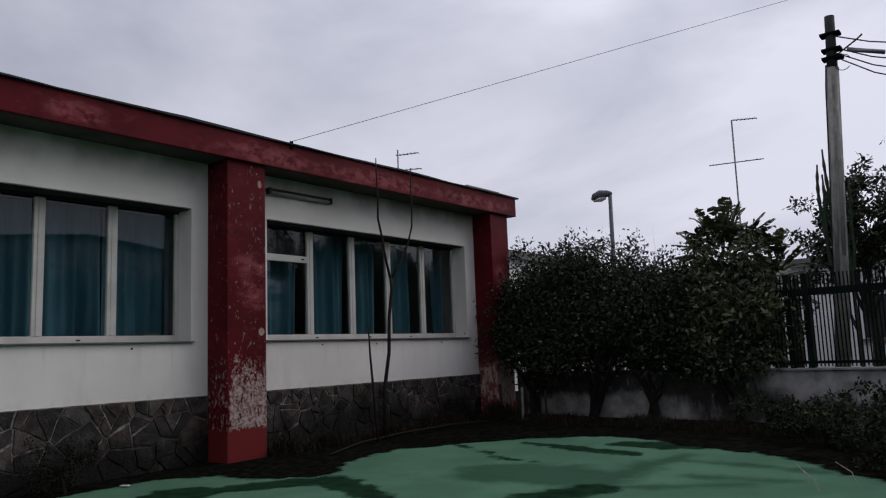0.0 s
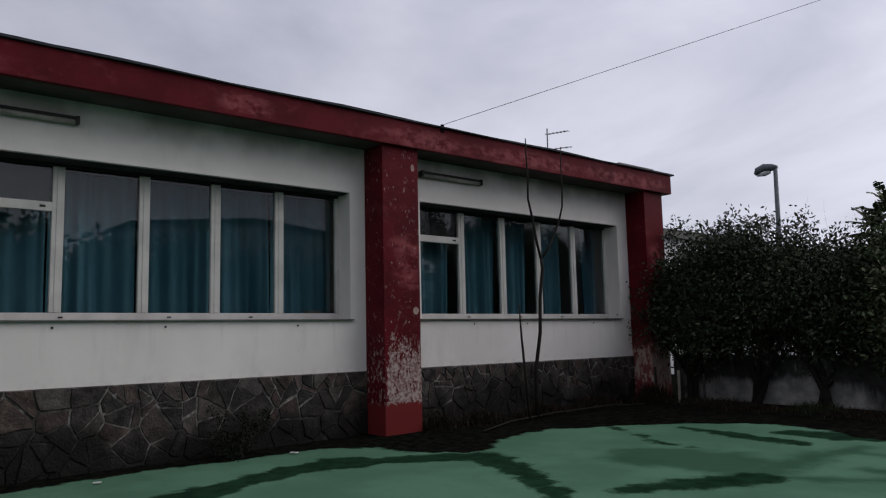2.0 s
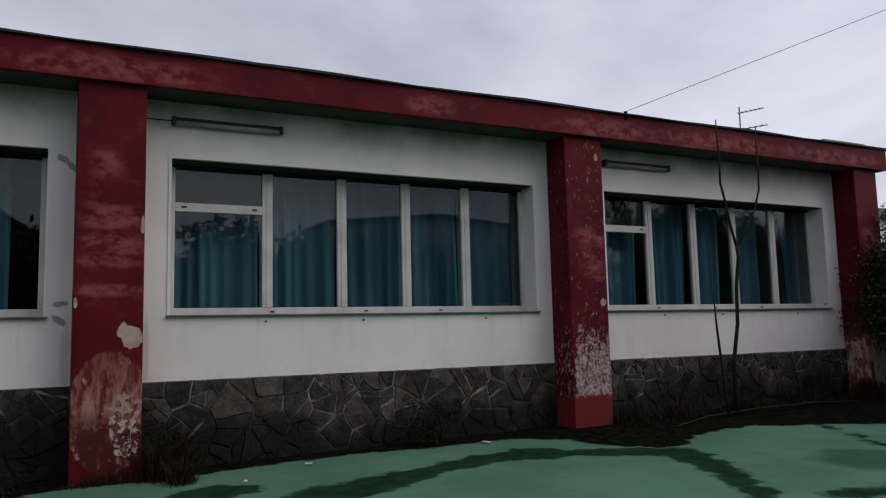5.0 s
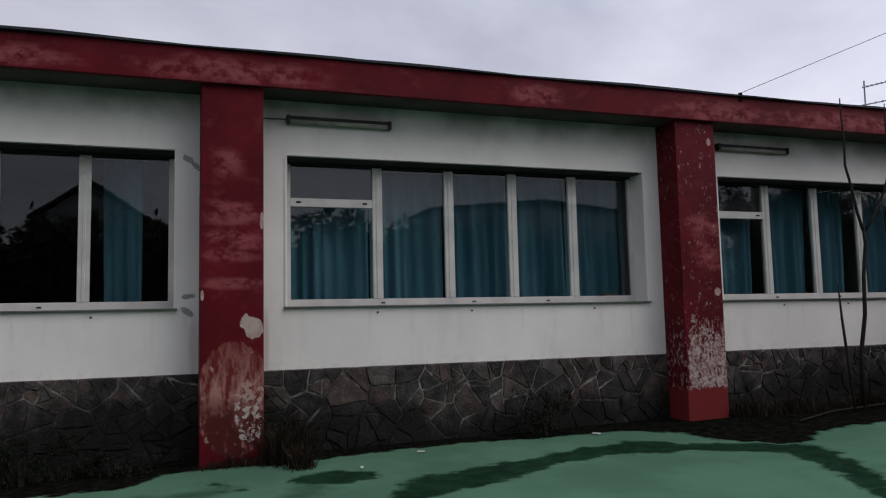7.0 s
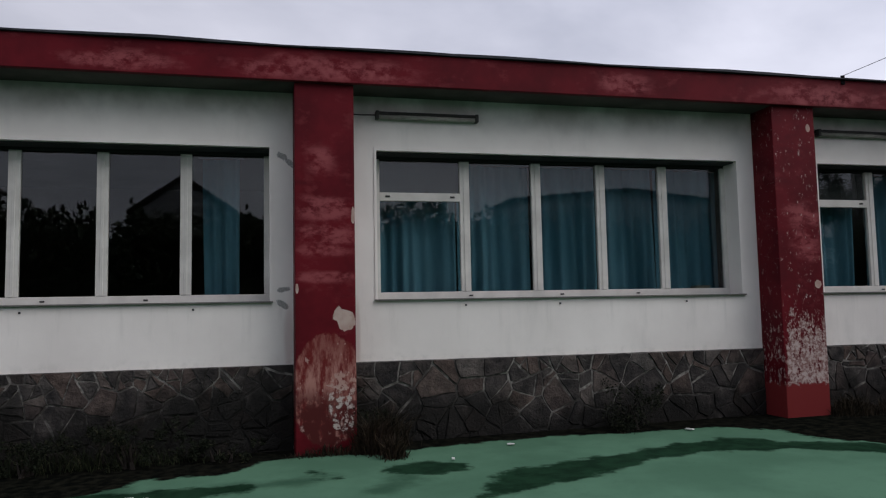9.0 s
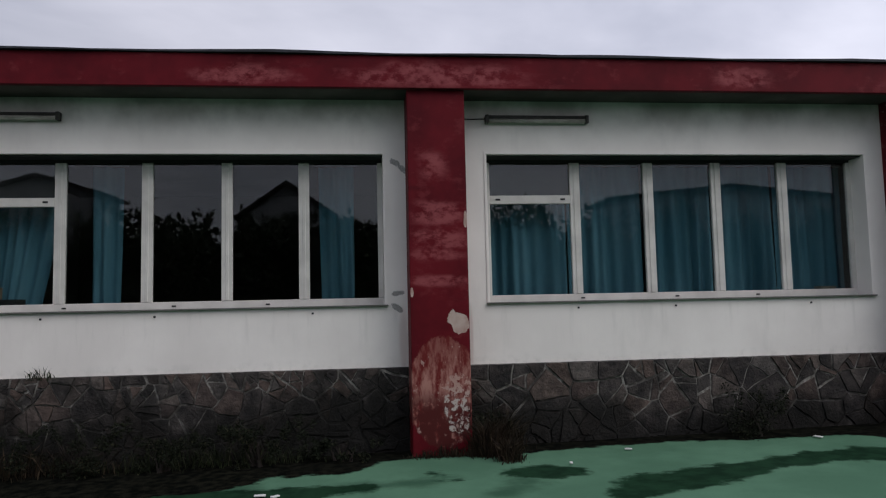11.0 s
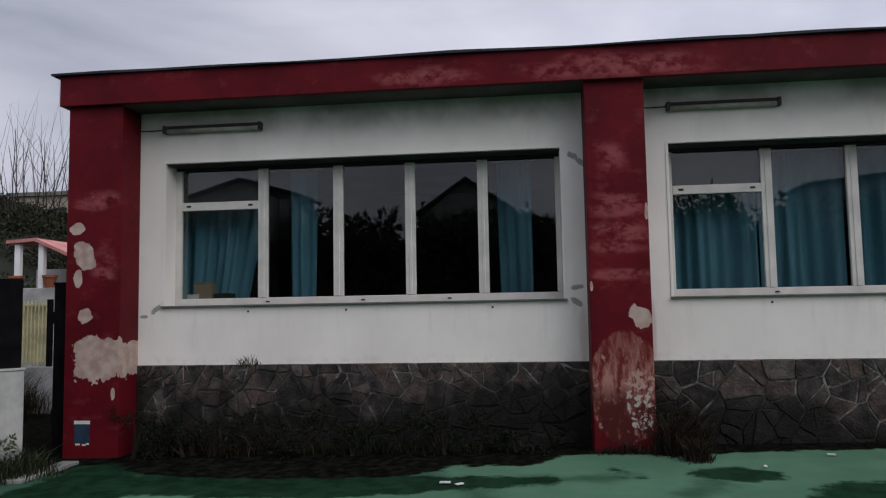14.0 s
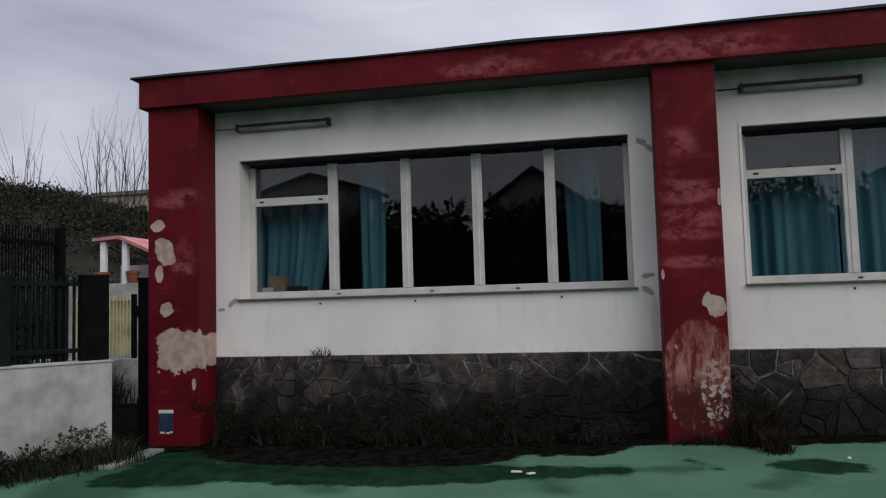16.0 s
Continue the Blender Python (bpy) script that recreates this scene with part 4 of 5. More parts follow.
def build_bush(x, y, z, w, d, h, n, size, mat, label, seed, name="bush", group="", trunk=True, low=0.1):
    rng, nr = random.Random(seed), np.random.default_rng(seed)
    b = thing(name, x, y, z, label, name.split("_")[-1], group)
    bm = bmesh.new()
    for k in range(3):
        limb(bm, rng, (rng.uniform(-0.15, 0.15), rng.uniform(-0.1, 0.1), -0.05), (rng.uniform(-0.5, 0.5), rng.uniform(-0.4, 0.4), 1), h * 0.75, 0.03 + 0.01 * h, 1, 0.35)
    part("trunk", bm, M_TWIG, b)
    lumps = []
    for k in range(int(10 + w * h * 4)):
        s = rng.uniform(0.16, 0.34) * min(h, 2.2)
        lumps.append((rng.uniform(-w / 2, w / 2) * 0.85, rng.uniform(-d / 2, d / 2) * 0.8, rng.uniform(low, 0.88) * h, s * rng.uniform(0.8, 1.3), s * 0.8, s * rng.uniform(0.6, 1.0)))
    for k in range(int(10 + w * 9)):
        s = rng.uniform(0.04, 0.12) * min(h, 2.2)
        lumps.append((rng.uniform(-w / 2, w / 2), rng.uniform(-d / 2, d / 2), rng.uniform(0.78, 1.06) * h, s, s, s * rng.uniform(1.2, 2.2)))
    v, f = leaves(nr, lumps, n, size, 0.1, 2.1, 0.35)
    leaf_part("crown", v, f, mat, b)
    return b


def build_weeds(x, y, z, w, d, h, n, mat, label, seed, name="weed_clump", broad=0.0):
    """Blades that rise from the ground and bend over."""
    nr = np.random.default_rng(seed)
    n *= 3
    t = thing(name, x, y, z, label, "weeds", "weeds along the walls")
    px, py = nr.normal(0, w / 3.2, n), nr.normal(0, d / 3.2, n)
    ht = h * (0.35 + 0.75 * nr.random(n)) * np.exp(-((px / w) ** 2 + (py / d) ** 2) * 1.6)
    lean = nr.normal(0, 0.42, (n, 2)) * ht[:, None]
    wid = (0.0025 + 0.004 * nr.random(n)) * (1 + broad * 3)
    ang = nr.random(n) * math.pi
    wx, wy = np.cos(ang) * wid, np.sin(ang) * wid
    base = np.stack([px, py, np.full(n, -0.02)], 1)
    mid = base + np.stack([lean[:, 0] * 0.35, lean[:, 1] * 0.35, ht * 0.65], 1)
    tip = base + np.stack([lean[:, 0], lean[:, 1], ht], 1)
    side = np.stack([wx, wy, np.zeros(n)], 1)
    v = np.stack([base - side * 0.6, base + side * 0.6, mid + side, mid - side, tip], 1).reshape(-1, 3)
    i = np.arange(n) * 5
    f = [q for k in i for q in ((int(k), int(k + 1), int(k + 2), int(k + 3)), (int(k + 3), int(k + 2), int(k + 4)))]
    ob = new("foliage", quads("foliage", v.tolist(), f, mat))
    ob.parent = t
    tagged(ob, kind="stuff")
    return t


# two thin saplings before the farthest window
def build_sapling():
    t = thing("sapling", 0.9, 6.4, ground_z(6.4), "leafless thin sapling growing before the stone plinth", "sapling")
    g = ground_z(6.4)
    P = lambda y, z, dx=0.0: (dx, y - 6.4, z - g)
    part("stem", tube(bmesh.new(), [P(6.45, -0.1), P(6.47, 0.8), P(6.56, 1.35, 0.03), P(6.62, 1.9), P(6.70, 2.35), P(6.67, 2.55)], [0.035, 0.03, 0.027, 0.026, 0.026, 0.022], 8), M_TWIG, t, smooth=True)
    part("branch", tube(bmesh.new(), [P(6.67, 2.52), P(6.58, 2.8), P(6.47, 3.2, 0.02), P(6.42, 3.45), P(6.40, 3.8, 0.03), P(6.41, 4.2), P(6.41, 4.42)], [0.022, 0.021, 0.019, 0.017, 0.015, 0.012, 0.008], 7), M_TWIG, t, smooth=True)
    part("branch", tube(bmesh.new(), [P(6.68, 2.5), P(6.90, 2.75), P(7.12, 3.1), P(7.21, 3.4, 0.02), P(7.25, 3.8), P(7.24, 4.12), P(7.25, 4.4)], [0.02, 0.018, 0.016, 0.015, 0.013, 0.01, 0.007], 7), M_TWIG, t, smooth=True)
    part("stem", tube(bmesh.new(), [P(6.25, -0.1, 0.05), P(6.22, 0.8), P(6.17, 1.3), P(6.14, 1.78)], [0.024, 0.021, 0.017, 0.009], 7), M_TWIG, t, smooth=True)


build_sapling()

# ---- far end of the court ----
END_A, END_B = Vector((0.55, 10.74)), Vector((13.0, 9.35))
END_ANG = math.degrees(math.atan2(END_B.y - END_A.y, END_B.x - END_A.x))
END_LEN = (END_B - END_A).length


def end_at(s, off=0.0):
    d = (END_B - END_A).normalized()
    p = END_A + d * s + Vector((-d.y, d.x)) * off
    return p.x, p.y


def build_end_wall():
    w = thing("boundary_wall", END_A.x, END_A.y, 0, "low stained concrete boundary wall under a fence", "wall", kind="structure", turn=END_ANG)
    part("wall_body", boxes((0, END_LEN, 0.0, 0.22, -0.3, 0.85), bevel=0.01), M_MOULD, w)
    part("coping", boxes((0, END_LEN, -0.03, 0.25, 0.851, 0.885), bevel=0.008), M_MOULD, w)
    f = thing("metal_fence", *end_at(0, 0.11), 0.886, "dark green metal bar fence on the concrete wall", "fence", turn=END_ANG)
    for z in (0.06, 1.08):
        part("rail", boxes((4.4, 9.4, -0.02, 0.02, z, z + 0.045 if z < 1 else z + 0.11), bevel=0.004), M_GREENMETAL, f)
    for s in (5.35, 5.62, 7.42, 9.3):
        part("post", boxes((s - 0.045, s + 0.045, -0.05, 0.05, 0.001, 1.42), bevel=0.006), M_GREENMETAL, f)
    me = mesh_of("bar", boxes((-0.010, 0.010, -0.026, -0.02, 0.02, 1.40)), M_GREENMETAL)
    s = 4.45
    while s < 9.3:
        ob = new("bar", me)
        ob.parent = f
        ob.location = (s, 0, 0)
        s += 0.054


build_end_wall()

HEDGE = "dark dense evergreen bush overhanging the boundary wall"
for i, (s, off, w, d, h, n) in enumerate(((0.35, 0.30, 1.2, 0.9, 3.0, 12000), (1.25, 0.40, 1.5, 1.0, 3.12, 15000), (2.3, 0.40, 1.4, 1.0, 2.8, 13000), (3.3, 0.45, 1.3, 1.0, 2.3, 11000),
                                            (0.55, -0.25, 1.3, 0.6, 2.55, 12000), (1.8, -0.2, 1.7, 0.6, 2.6, 13000), (3.1, -0.15, 1.6, 0.6, 2.35, 12000))):
    x, y = end_at(s, off)
    build_bush(x, y, ground_z(y), w, d, h, n, 0.075, M_LEAF, HEDGE, 20 + i, "bush", "hedge bushes", low=0.38 if off > 0 else 0.44)
for i, (s, off, w, h, n) in enumerate(((4.2, 0.45, 1.3, 2.7, 10000), (4.6, -0.05, 0.9, 2.1, 7000))):
    x, y = end_at(s, off)
    build_bush(x, y, ground_z(y), w, 0.8, h, n, 0.10, M_LEAF2, "mixed green shrub before the fence", 40 + i, "shrub", "hedge bushes", low=0.42)


def paddle(bm, base, d, length, width, droop, rng):
    """One large torn banana-like leaf with a stalk and slit blade."""
    d = Vector(d).normalized()
    side = d.cross(Vector((0, 0, 1))).normalized()
    pts = []
    for i in range(9):
        t = i / 8
        pts.append(Vector(base) + d * length * t + Vector((0, 0, -droop * t * t * length)))
    tube(bm, pts, [0.018 * (1 - 0.8 * i / 8) + 0.003 for i in range(9)], 5)
    for sgn in (-1, 1):
        for i in range(2, 8):
            t0, t1 = i / 8, (i + 0.8) / 8
            prof = lambda t: width * max(0.0, math.sin(math.pi * min(1, max(0, (t - 0.2) / 0.85)))) ** 0.7
            a, b = pts[i], pts[i].lerp(pts[i + 1], 0.85)
            drop = Vector((0, 0, -0.25 * width * rng.uniform(0.4, 1.6)))
            c = b + side * sgn * prof(t1) + d * 0.1 * length * rng.uniform(0.3, 1) + drop
            e = a + side * sgn * prof(t0) + d * 0.06 * length * rng.uniform(0.3, 1) + drop
            bm.faces.new([bm.verts.new(q) for q in (a, b, c, e)])


def build_strelitzia(x, y, base, top, rx, seed, n):
    """A clump of stems under a dome of torn paddle leaves."""
    rng = random.Random(seed)
    g = ground_z(y)
    t = thing("banana_plant", x, y, g, "tall banana-like plant with torn paddle leaves above the wall", "plant", "banana plants")
    cz, rz = (base + top) / 2 - g, (top - base) / 2
    for k in range(4):
        bm = bmesh.new()
        bx, by = rng.uniform(-0.35, 0.35), rng.uniform(-0.2, 0.2)
        tube(bm, [(bx, by, -0.05), (bx * 1.3, by, cz * 0.6), (bx * 1.5, by, cz)], [0.09, 0.08, 0.05], 8)
        part("stem", bm, M_BARK, t)
    for k in range(n):
        d = Vector((rng.gauss(0, 1), rng.gauss(0, 1), rng.gauss(0.35, 0.9))).normalized()
        f = rng.uniform(0.15, 0.62)
        bm = bmesh.new()
        paddle(bm, (d.x * rx * f, d.y * rx * 0.8 * f, cz + d.z * rz * f), (d.x, d.y, d.z + rng.uniform(0.2, 0.7)), rng.uniform(0.38, 0.72), rng.uniform(0.09, 0.15), rng.uniform(0.1, 0.5), rng)
        part("leaf", bm, M_LEAF2, t)


build_strelitzia(4.62, 11.35, 1.75, 3.95, 0.85, 5, 95)
build_strelitzia(5.35, 11.6, 1.5, 3.3, 0.6, 6, 45)


def build_tree(x, y, h, w, n, size, label, seed, mat, bare=0):
    rng, nr = random.Random(seed), np.random.default_rng(seed)
    t = thing("tree", x, y, ground_z(y), label, "tree", "garden trees")
    bm = bmesh.new()
    tube(bm, [(0, 0, -0.1), (0.05, 0.02, h * 0.25), (-0.03, 0.03, h * 0.5)], [0.12, 0.1, 0.08], 8)
    ends = []
    for k in range(6):
        a = k * 1.05 + rng.uniform(-0.3, 0.3)
        ends += limb(bm, rng, (0, 0, h * rng.uniform(0.25, 0.5)), (math.cos(a), math.sin(a), rng.uniform(0.4, 1.6)), h * 0.42, 0.05, 2, 0.35, 0.2, 3)
    part("trunk", bm, M_BARK, t)
    if n:
        lumps = [(e.x, e.y, e.z, *(rng.uniform(0.14, 0.34) * w / 3 for _ in range(3))) for e in ends]
        lumps += [(rng.uniform(-w / 2, w / 2), rng.uniform(-w / 3, w / 3), h * rng.uniform(0.55, 0.95), *(rng.uniform(0.15, 0.38) * w / 3 for _ in range(3))) for _ in range(22)]
        v, f = leaves(nr, lumps, n, size, 0.25, 2.3, 0.2)
        leaf_part("crown", v, f, mat, t)
    return t


build_tree(6.2, 15.2, 4.3, 2.6, 9000, 0.11, "leafy dark green tree behind the fence", 61, M_LEAF)
build_tree(8.2, 14.8, 4.9, 3.0, 11000, 0.12, "tall dark green tree with open crown behind the fence", 62, M_LEAF)
build_tree(9.7, 15.4, 5.6, 3.0, 9000, 0.12, "tall thin-leaved tree behind the fence", 63, M_LEAF)


def build_cactus():
    x, y = 6.28, 13.0
    t = thing("column_cactus", x, y, ground_z(y), "tall dark green column cactus with several upright arms", "cactus")
    rng = random.Random(3)
    for dx, z0, z1 in ((-0.30, 2.6, 4.25), (-0.22, 2.9, 4.72), (-0.13, 1.8, 4.62), (-0.36, 3.1, 4.45), (-0.05, 2.6, 4.3), (0.03, 0.0, 4.5), (0.12, 2.8, 4.1), (-0.27, 3.4, 4.0)):
        bm = bmesh.new()
        n = 12
        top, pts, rad = z1 - z0, [(0.05, 0, z0 - 0.5 if z0 > 0.5 else -0.05)], [0.03]
        for k in range(n + 1):
            f = k / n
            pts.append((dx + 0.02 * math.sin(f * 5 + dx * 30), 0.02 * math.cos(f * 4), z0 + top * f))
            rad.append((0.034 + 0.007 * math.sin(f * 40)) * (1 - 0.6 * f ** 6))
        tube(bm, pts, rad, 6)
        part("arm" if z0 > 0 else "stem", bm, M_CACTUS, t)


build_cactus()
build_tree(8.7, 14.4, 5.3, 2.0, 900, 0.08, "bare-branched tree with few leaves behind the fence", 64, M_LEAF)


def build_bare_shrub(x, y, h, seed):
    t = thing("bare_shrub", x, y, ground_z(y), "leafless twiggy shrub standing above the hedge", "shrub", "bare shrubs")
    bm, rng = bmesh.new(), random.Random(seed)
    for k in range(5):
        limb(bm, rng, (rng.uniform(-0.1, 0.1), rng.uniform(-0.1, 0.1), -0.05), (rng.uniform(-0.3, 0.3), rng.uniform(-0.2, 0.2), 1), h, 0.022, 2, 0.25, 0.3, 3, 5)
    part("trunk", bm, M_BARK, t)


build_bare_shrub(*end_at(2.3, 0.9), 2.3, 71)
build_bare_shrub(*end_at(2.9, 0.8), 2.35, 72)


def build_pole():
    p = thing("utility_pole", 6.2, 12.0, ground_z(12), "weathered utility pole with grey conduits and a dark top", "pole")
    z = ground_z(12)
    P = lambda x, zz, dy=0.0: (x - 6.2, dy, zz - z)
    part("shaft", tube(bmesh.new(), [P(6.12, -0.2), P(6.33, 2.4), P(6.53, 5.95)], [0.125, 0.118, 0.105], 14), M_POLE, p, smooth=True)
    part("pole_head", tube(bmesh.new(), [P(6.53, 5.9), P(6.57, 6.88)], [0.088, 0.08], 12), M_POLE_TOP, p, "dark tarred pole head", True)
    part("conduit", tube(bmesh.new(), [P(6.29, 2.2, -0.12), P(6.50, 5.9, -0.10)], 0.034, 8), M_CONDUIT, p, "pale grey plastic conduit", True)
    part("conduit", tube(bmesh.new(), [P(6.42, 2.7, -0.10), P(6.59, 5.85, -0.07)], 0.030, 8), M_CONDUIT, p, "pale grey plastic conduit", True)
    part("cable", tube(bmesh.new(), [P(6.22, 2.2, -0.12), P(6.33, 4.0, -0.12), P(6.42, 5.6, -0.12), P(6.45, 6.0, -0.08)], 0.013, 6), M_CABLE, p)
    for zz, r in ((6.55, 0.11), (6.27, 0.105), (6.12, 0.115)):
        bm = boxes((-r - 0.05, r + 0.05, -0.1, 0.1, -0.025, 0.025), bevel=0.01)
        bmesh.ops.translate(bm, verts=bm.verts, vec=P(6.555, zz))
        part("bracket", bm, M_BLACKMETAL, p)
    part("junction_sleeve", tube(bmesh.new(), [P(6.80, 6.20, -0.05), P(7.35, 6.0, -0.05)], 0.040, 8), M_STEEL, p, "grey cable sleeve", True)
    arc = [P(6.6 + 0.45 * math.sin(a), 6.12 + 0.28 * math.sin(a * 0.9), -0.08) for a in (0.0, 0.4, 0.8, 1.2, 1.6)]
    part("cable_loop", tube(bmesh.new(), arc, 0.014, 6), M_CABLE, p)
    loop = [P(6.72 + 0.13 * math.cos(a), 5.98 + 0.14 * math.sin(a), -0.1) for a in np.linspace(0.5, 5.6, 12)]
    part("cable_loop", tube(bmesh.new(), loop, 0.007, 5), M_CABLE, p)
    for k, (z0, z1) in enumerate(((6.5, 5.95), (6.3, 6.0), (6.22, 6.02), (6.15, 5.9))):
        pts = [P(6.6 + 6.0 * t, z0 - (0.42 + 0.12 * k) * (1 - math.exp(-6 * t)) - 0.9 * t, -0.05 + 0.05 * k) for t in np.linspace(0, 1, 12)]
        part("line", tube(bmesh.new(), pts, 0.012, 5), M_CABLE, p)


build_pole()


def build_street_lamp():
    x, y = -8.8, 35.0
    t = thing("street_lamp", x, y, ground_z(y), "grey street lamp with a single head over the hedge", "lamp")
    part("mast", tube(bmesh.new(), [(0.0, 0, -0.2), (0.0, 0, 5), (0.06, 0, 9.25)], [0.13, 0.12, 0.10], 10), M_LAMP_HEAD, t, smooth=True)
    bm = bmesh.new()
    tube(bm, [(0.15, 0, 9.30), (-0.1, 0, 9.34), (-0.5, 0, 9.36), (-0.85, 0, 9.25), (-1.0, 0, 9.12)], [0.10, 0.18, 0.24, 0.22, 0.08], 12)
    part("head", bm, M_LAMP_HEAD, t, smooth=True)
    bm = bmesh.new()
    tube(bm, [(-0.22, 0, 9.14), (-0.5, 0, 9.12), (-0.9, 0, 9.08)], [0.10, 0.17, 0.09], 12)
    part("lens", bm, M_DIFFUSER, t, "milky lamp lens", True)


build_street_lamp()


def build_antenna(x, y, z0, z1, arms, label, r=0.02):
    t = thing("tv_antenna", x, y, z0, label, "antenna", "roof antennas")
    part("mast", tube(bmesh.new(), [(0.0, 0, 0), (0.02, 0, z1 - z0)], r, 8), M_STEEL, t)
    for (xa, za, xb, zb, teeth) in arms:
        bm = tube(bmesh.new(), [(xa, 0, za - z0), (xb, 0, zb - z0)], r * 0.7, 6)
        boom = part("boom", bm, M_STEEL, t)
        for i in range(teeth):
            f = (i + 0.5) / teeth
            c = Vector((xa + (xb - xa) * f, 0, za - z0 + (zb - za) * f))
            part("rod", tube(bmesh.new(), [c + Vector((0, -0.14, 0.0)), c + Vector((0.03, 0.14, 0.0))], r * 0.35, 5), M_STEEL, boom)


# behind the roof, far houses carry the aerials
build_antenna(0.86, 25.0, 3.65, 9.12, [(0.06, 9.1, 0.88, 9.0, 6), (-0.9, 7.62, 0.98, 7.53, 5)], "tall thin steel aerial rising behind the banana plants", 0.028)
build_antenna(-8.81, 18.0, 4.40, 8.62, [(-0.05, 8.42, 0.98, 8.33, 6), (-0.1, 7.86, 1.1, 7.74, 5)], "steel television aerial rising behind the roof", 0.024)


def build_house(name, x, y, w, d, h, rise, wall, roof, label, turn=0.0, rows=((0.5, 0.55),), cat="house"):
    hs = thing(name, x, y, 0, label, cat, turn=turn)
    part("wall", boxes((-d / 2, d / 2, -w / 2, w / 2, -0.3, h)), wall, hs)
    bm = bmesh.new()
    if rise:
        o = 0.35
        prof = [(-w / 2 - o, h - 0.05), (0, h + rise), (w / 2 + o, h - 0.05), (w / 2 + o, h + 0.12), (0, h + rise + 0.2), (-w / 2 - o, h + 0.12)]
        a = [bm.verts.new((-d / 2 - o, u, v)) for u, v in prof]
        b = [bm.verts.new((d / 2 + o, u, v)) for u, v in prof]
        for i in range(6):
            bm.faces.new((a[i - 1], a[i], b[i], b[i - 1]))
        for q in (a, b):
            bm.faces.new((q[0], q[1], q[4], q[5]))
            bm.faces.new((q[1], q[2], q[3], q[4]))
        bmesh.ops.recalc_face_normals(bm, faces=bm.faces)
        part("roof", bm, roof, hs)
        bm = bmesh.new()
        g = [[bm.verts.new((sx * (d / 2 - 0.002), u, v)) for u, v in ((-w / 2, h), (w / 2, h), (0, h + rise))] for sx in (-1, 1)]
        for q in g:
            bm.faces.new(q)
        part("gable", bm, wall, hs)
    else:
        box(bm, -d / 2 - 0.2, d / 2 + 0.2, -w / 2 - 0.2, w / 2 + 0.2, h, h + 0.25)
        part("roof", bm, roof, hs)
    for u, v in rows:
        win = part("window", boxes((-d / 2 - 0.03, -d / 2 + 0.02, (u - 0.5) * w - 0.5, (u - 0.5) * w + 0.5, v * h - 0.6, v * h + 0.6), bevel=0.01), M_TRIM, hs, "dark window")
        part("sill", boxes((-d / 2 - 0.12, -d / 2 - 0.031, (u - 0.5) * w - 0.6, (u - 0.5) * w + 0.6, v * h - 0.7, v * h - 0.62)), M_SILL, win)
    return hs


build_house("house", 3.0, 26.0, 12.0, 8.0, 3.4, 0, M_PALEHOUSE, M_SILL, "pale rendered low house beyond the fence", -90 + 180, ((0.3, 0.55), (0.7, 0.55)))
build_house("house", 14.5, 21.0, 9.0, 7.0, 3.6, 0, M_PALEHOUSE, M_SILL, "white house beyond the trees", 90, ((0.5, 0.5),))
build_house("house", -9.6, 20.0, 11.0, 6.0, 4.15, 0, M_PALEHOUSE, M_SILL, "pale distant house behind the hedge", 90, ((0.3, 0.6),))

# service line from the roof edge up to the street
bm = tube(bmesh.new(), [Vector((0.50, 5.0, 4.49)).lerp(Vector((9.0, 20.3, 10.9)), t) - Vector((0, 0, 0.02 * 4 * t * (1 - t))) for t in np.linspace(0, 1, 24)], 0.0045, 6)
solo("overhead_cable", bm, M_CABLE, "thin dark service cable fixed to the roof edge", "cable")
t = thing("cable_bracket", 0.50, 5.0, 4.435, "small dark cable bracket on the roof edge", "bracket")
part("plate", boxes((0.021, 0.035, -0.03, 0.03, -0.06, 0.06), bevel=0.003), M_BLACKMETAL, t)
part("hook", tube(bmesh.new(), [(0.036, 0, 0.02), (0.045, 0, 0.055), (0.0, 0, 0.06)], 0.007, 6), M_BLACKMETAL, t)

# ---- gateway beside the first pillar ----
LW = Vector((1.15, -8.50))
LW_ANG = math.degrees(math.atan2(-0.55, 0.83))


def build_left_wall():
    w = thing("garden_wall", LW.x, LW.y, 0, "low dirty white garden wall with stained top", "wall", kind="structure", turn=LW_ANG)
    part("wall_body", boxes((0, 5.5, -0.24, 0.0, -0.5, 0.905), bevel=0.012), M_WHITEWALL, w)
    part("coping", boxes((-0.01, 5.5, -0.25, 0.012, 0.906, 0.93), bevel=0.006), M_WHITEWALL, w)
    f = thing("metal_fence", LW.x, LW.y, 0.931, "dark green metal bar fence on the white garden wall", "fence", turn=LW_ANG)
    for z in (0.10, 0.86):
        part("rail", boxes((0.0, 5.4, -0.14, -0.10, z, z + 0.05), bevel=0.004), M_GREENMETAL, f)
    part("post", boxes((0.01, 0.33, -0.17, -0.07, 0.001, 0.99), bevel=0.006), M_BLACKMETAL, f, "wide dark green sheet post")
    part("post", boxes((1.05, 1.24, -0.17, -0.07, 0.001, 0.99), bevel=0.006), M_GREENMETAL, f)
    part("post", boxes((2.3, 2.42, -0.17, -0.07, 0.001, 0.99), bevel=0.006), M_GREENMETAL, f)
    me = mesh_of("bar", boxes((-0.018, 0.018, -0.146, -0.14, 0.01, 0.97)), M_GREENMETAL)
    s = 0.38
    while s < 4.0:
        ob = new("bar", me)
        ob.parent = f
        ob.location = (s, 0, 0)
        s += 0.078


build_left_wall()


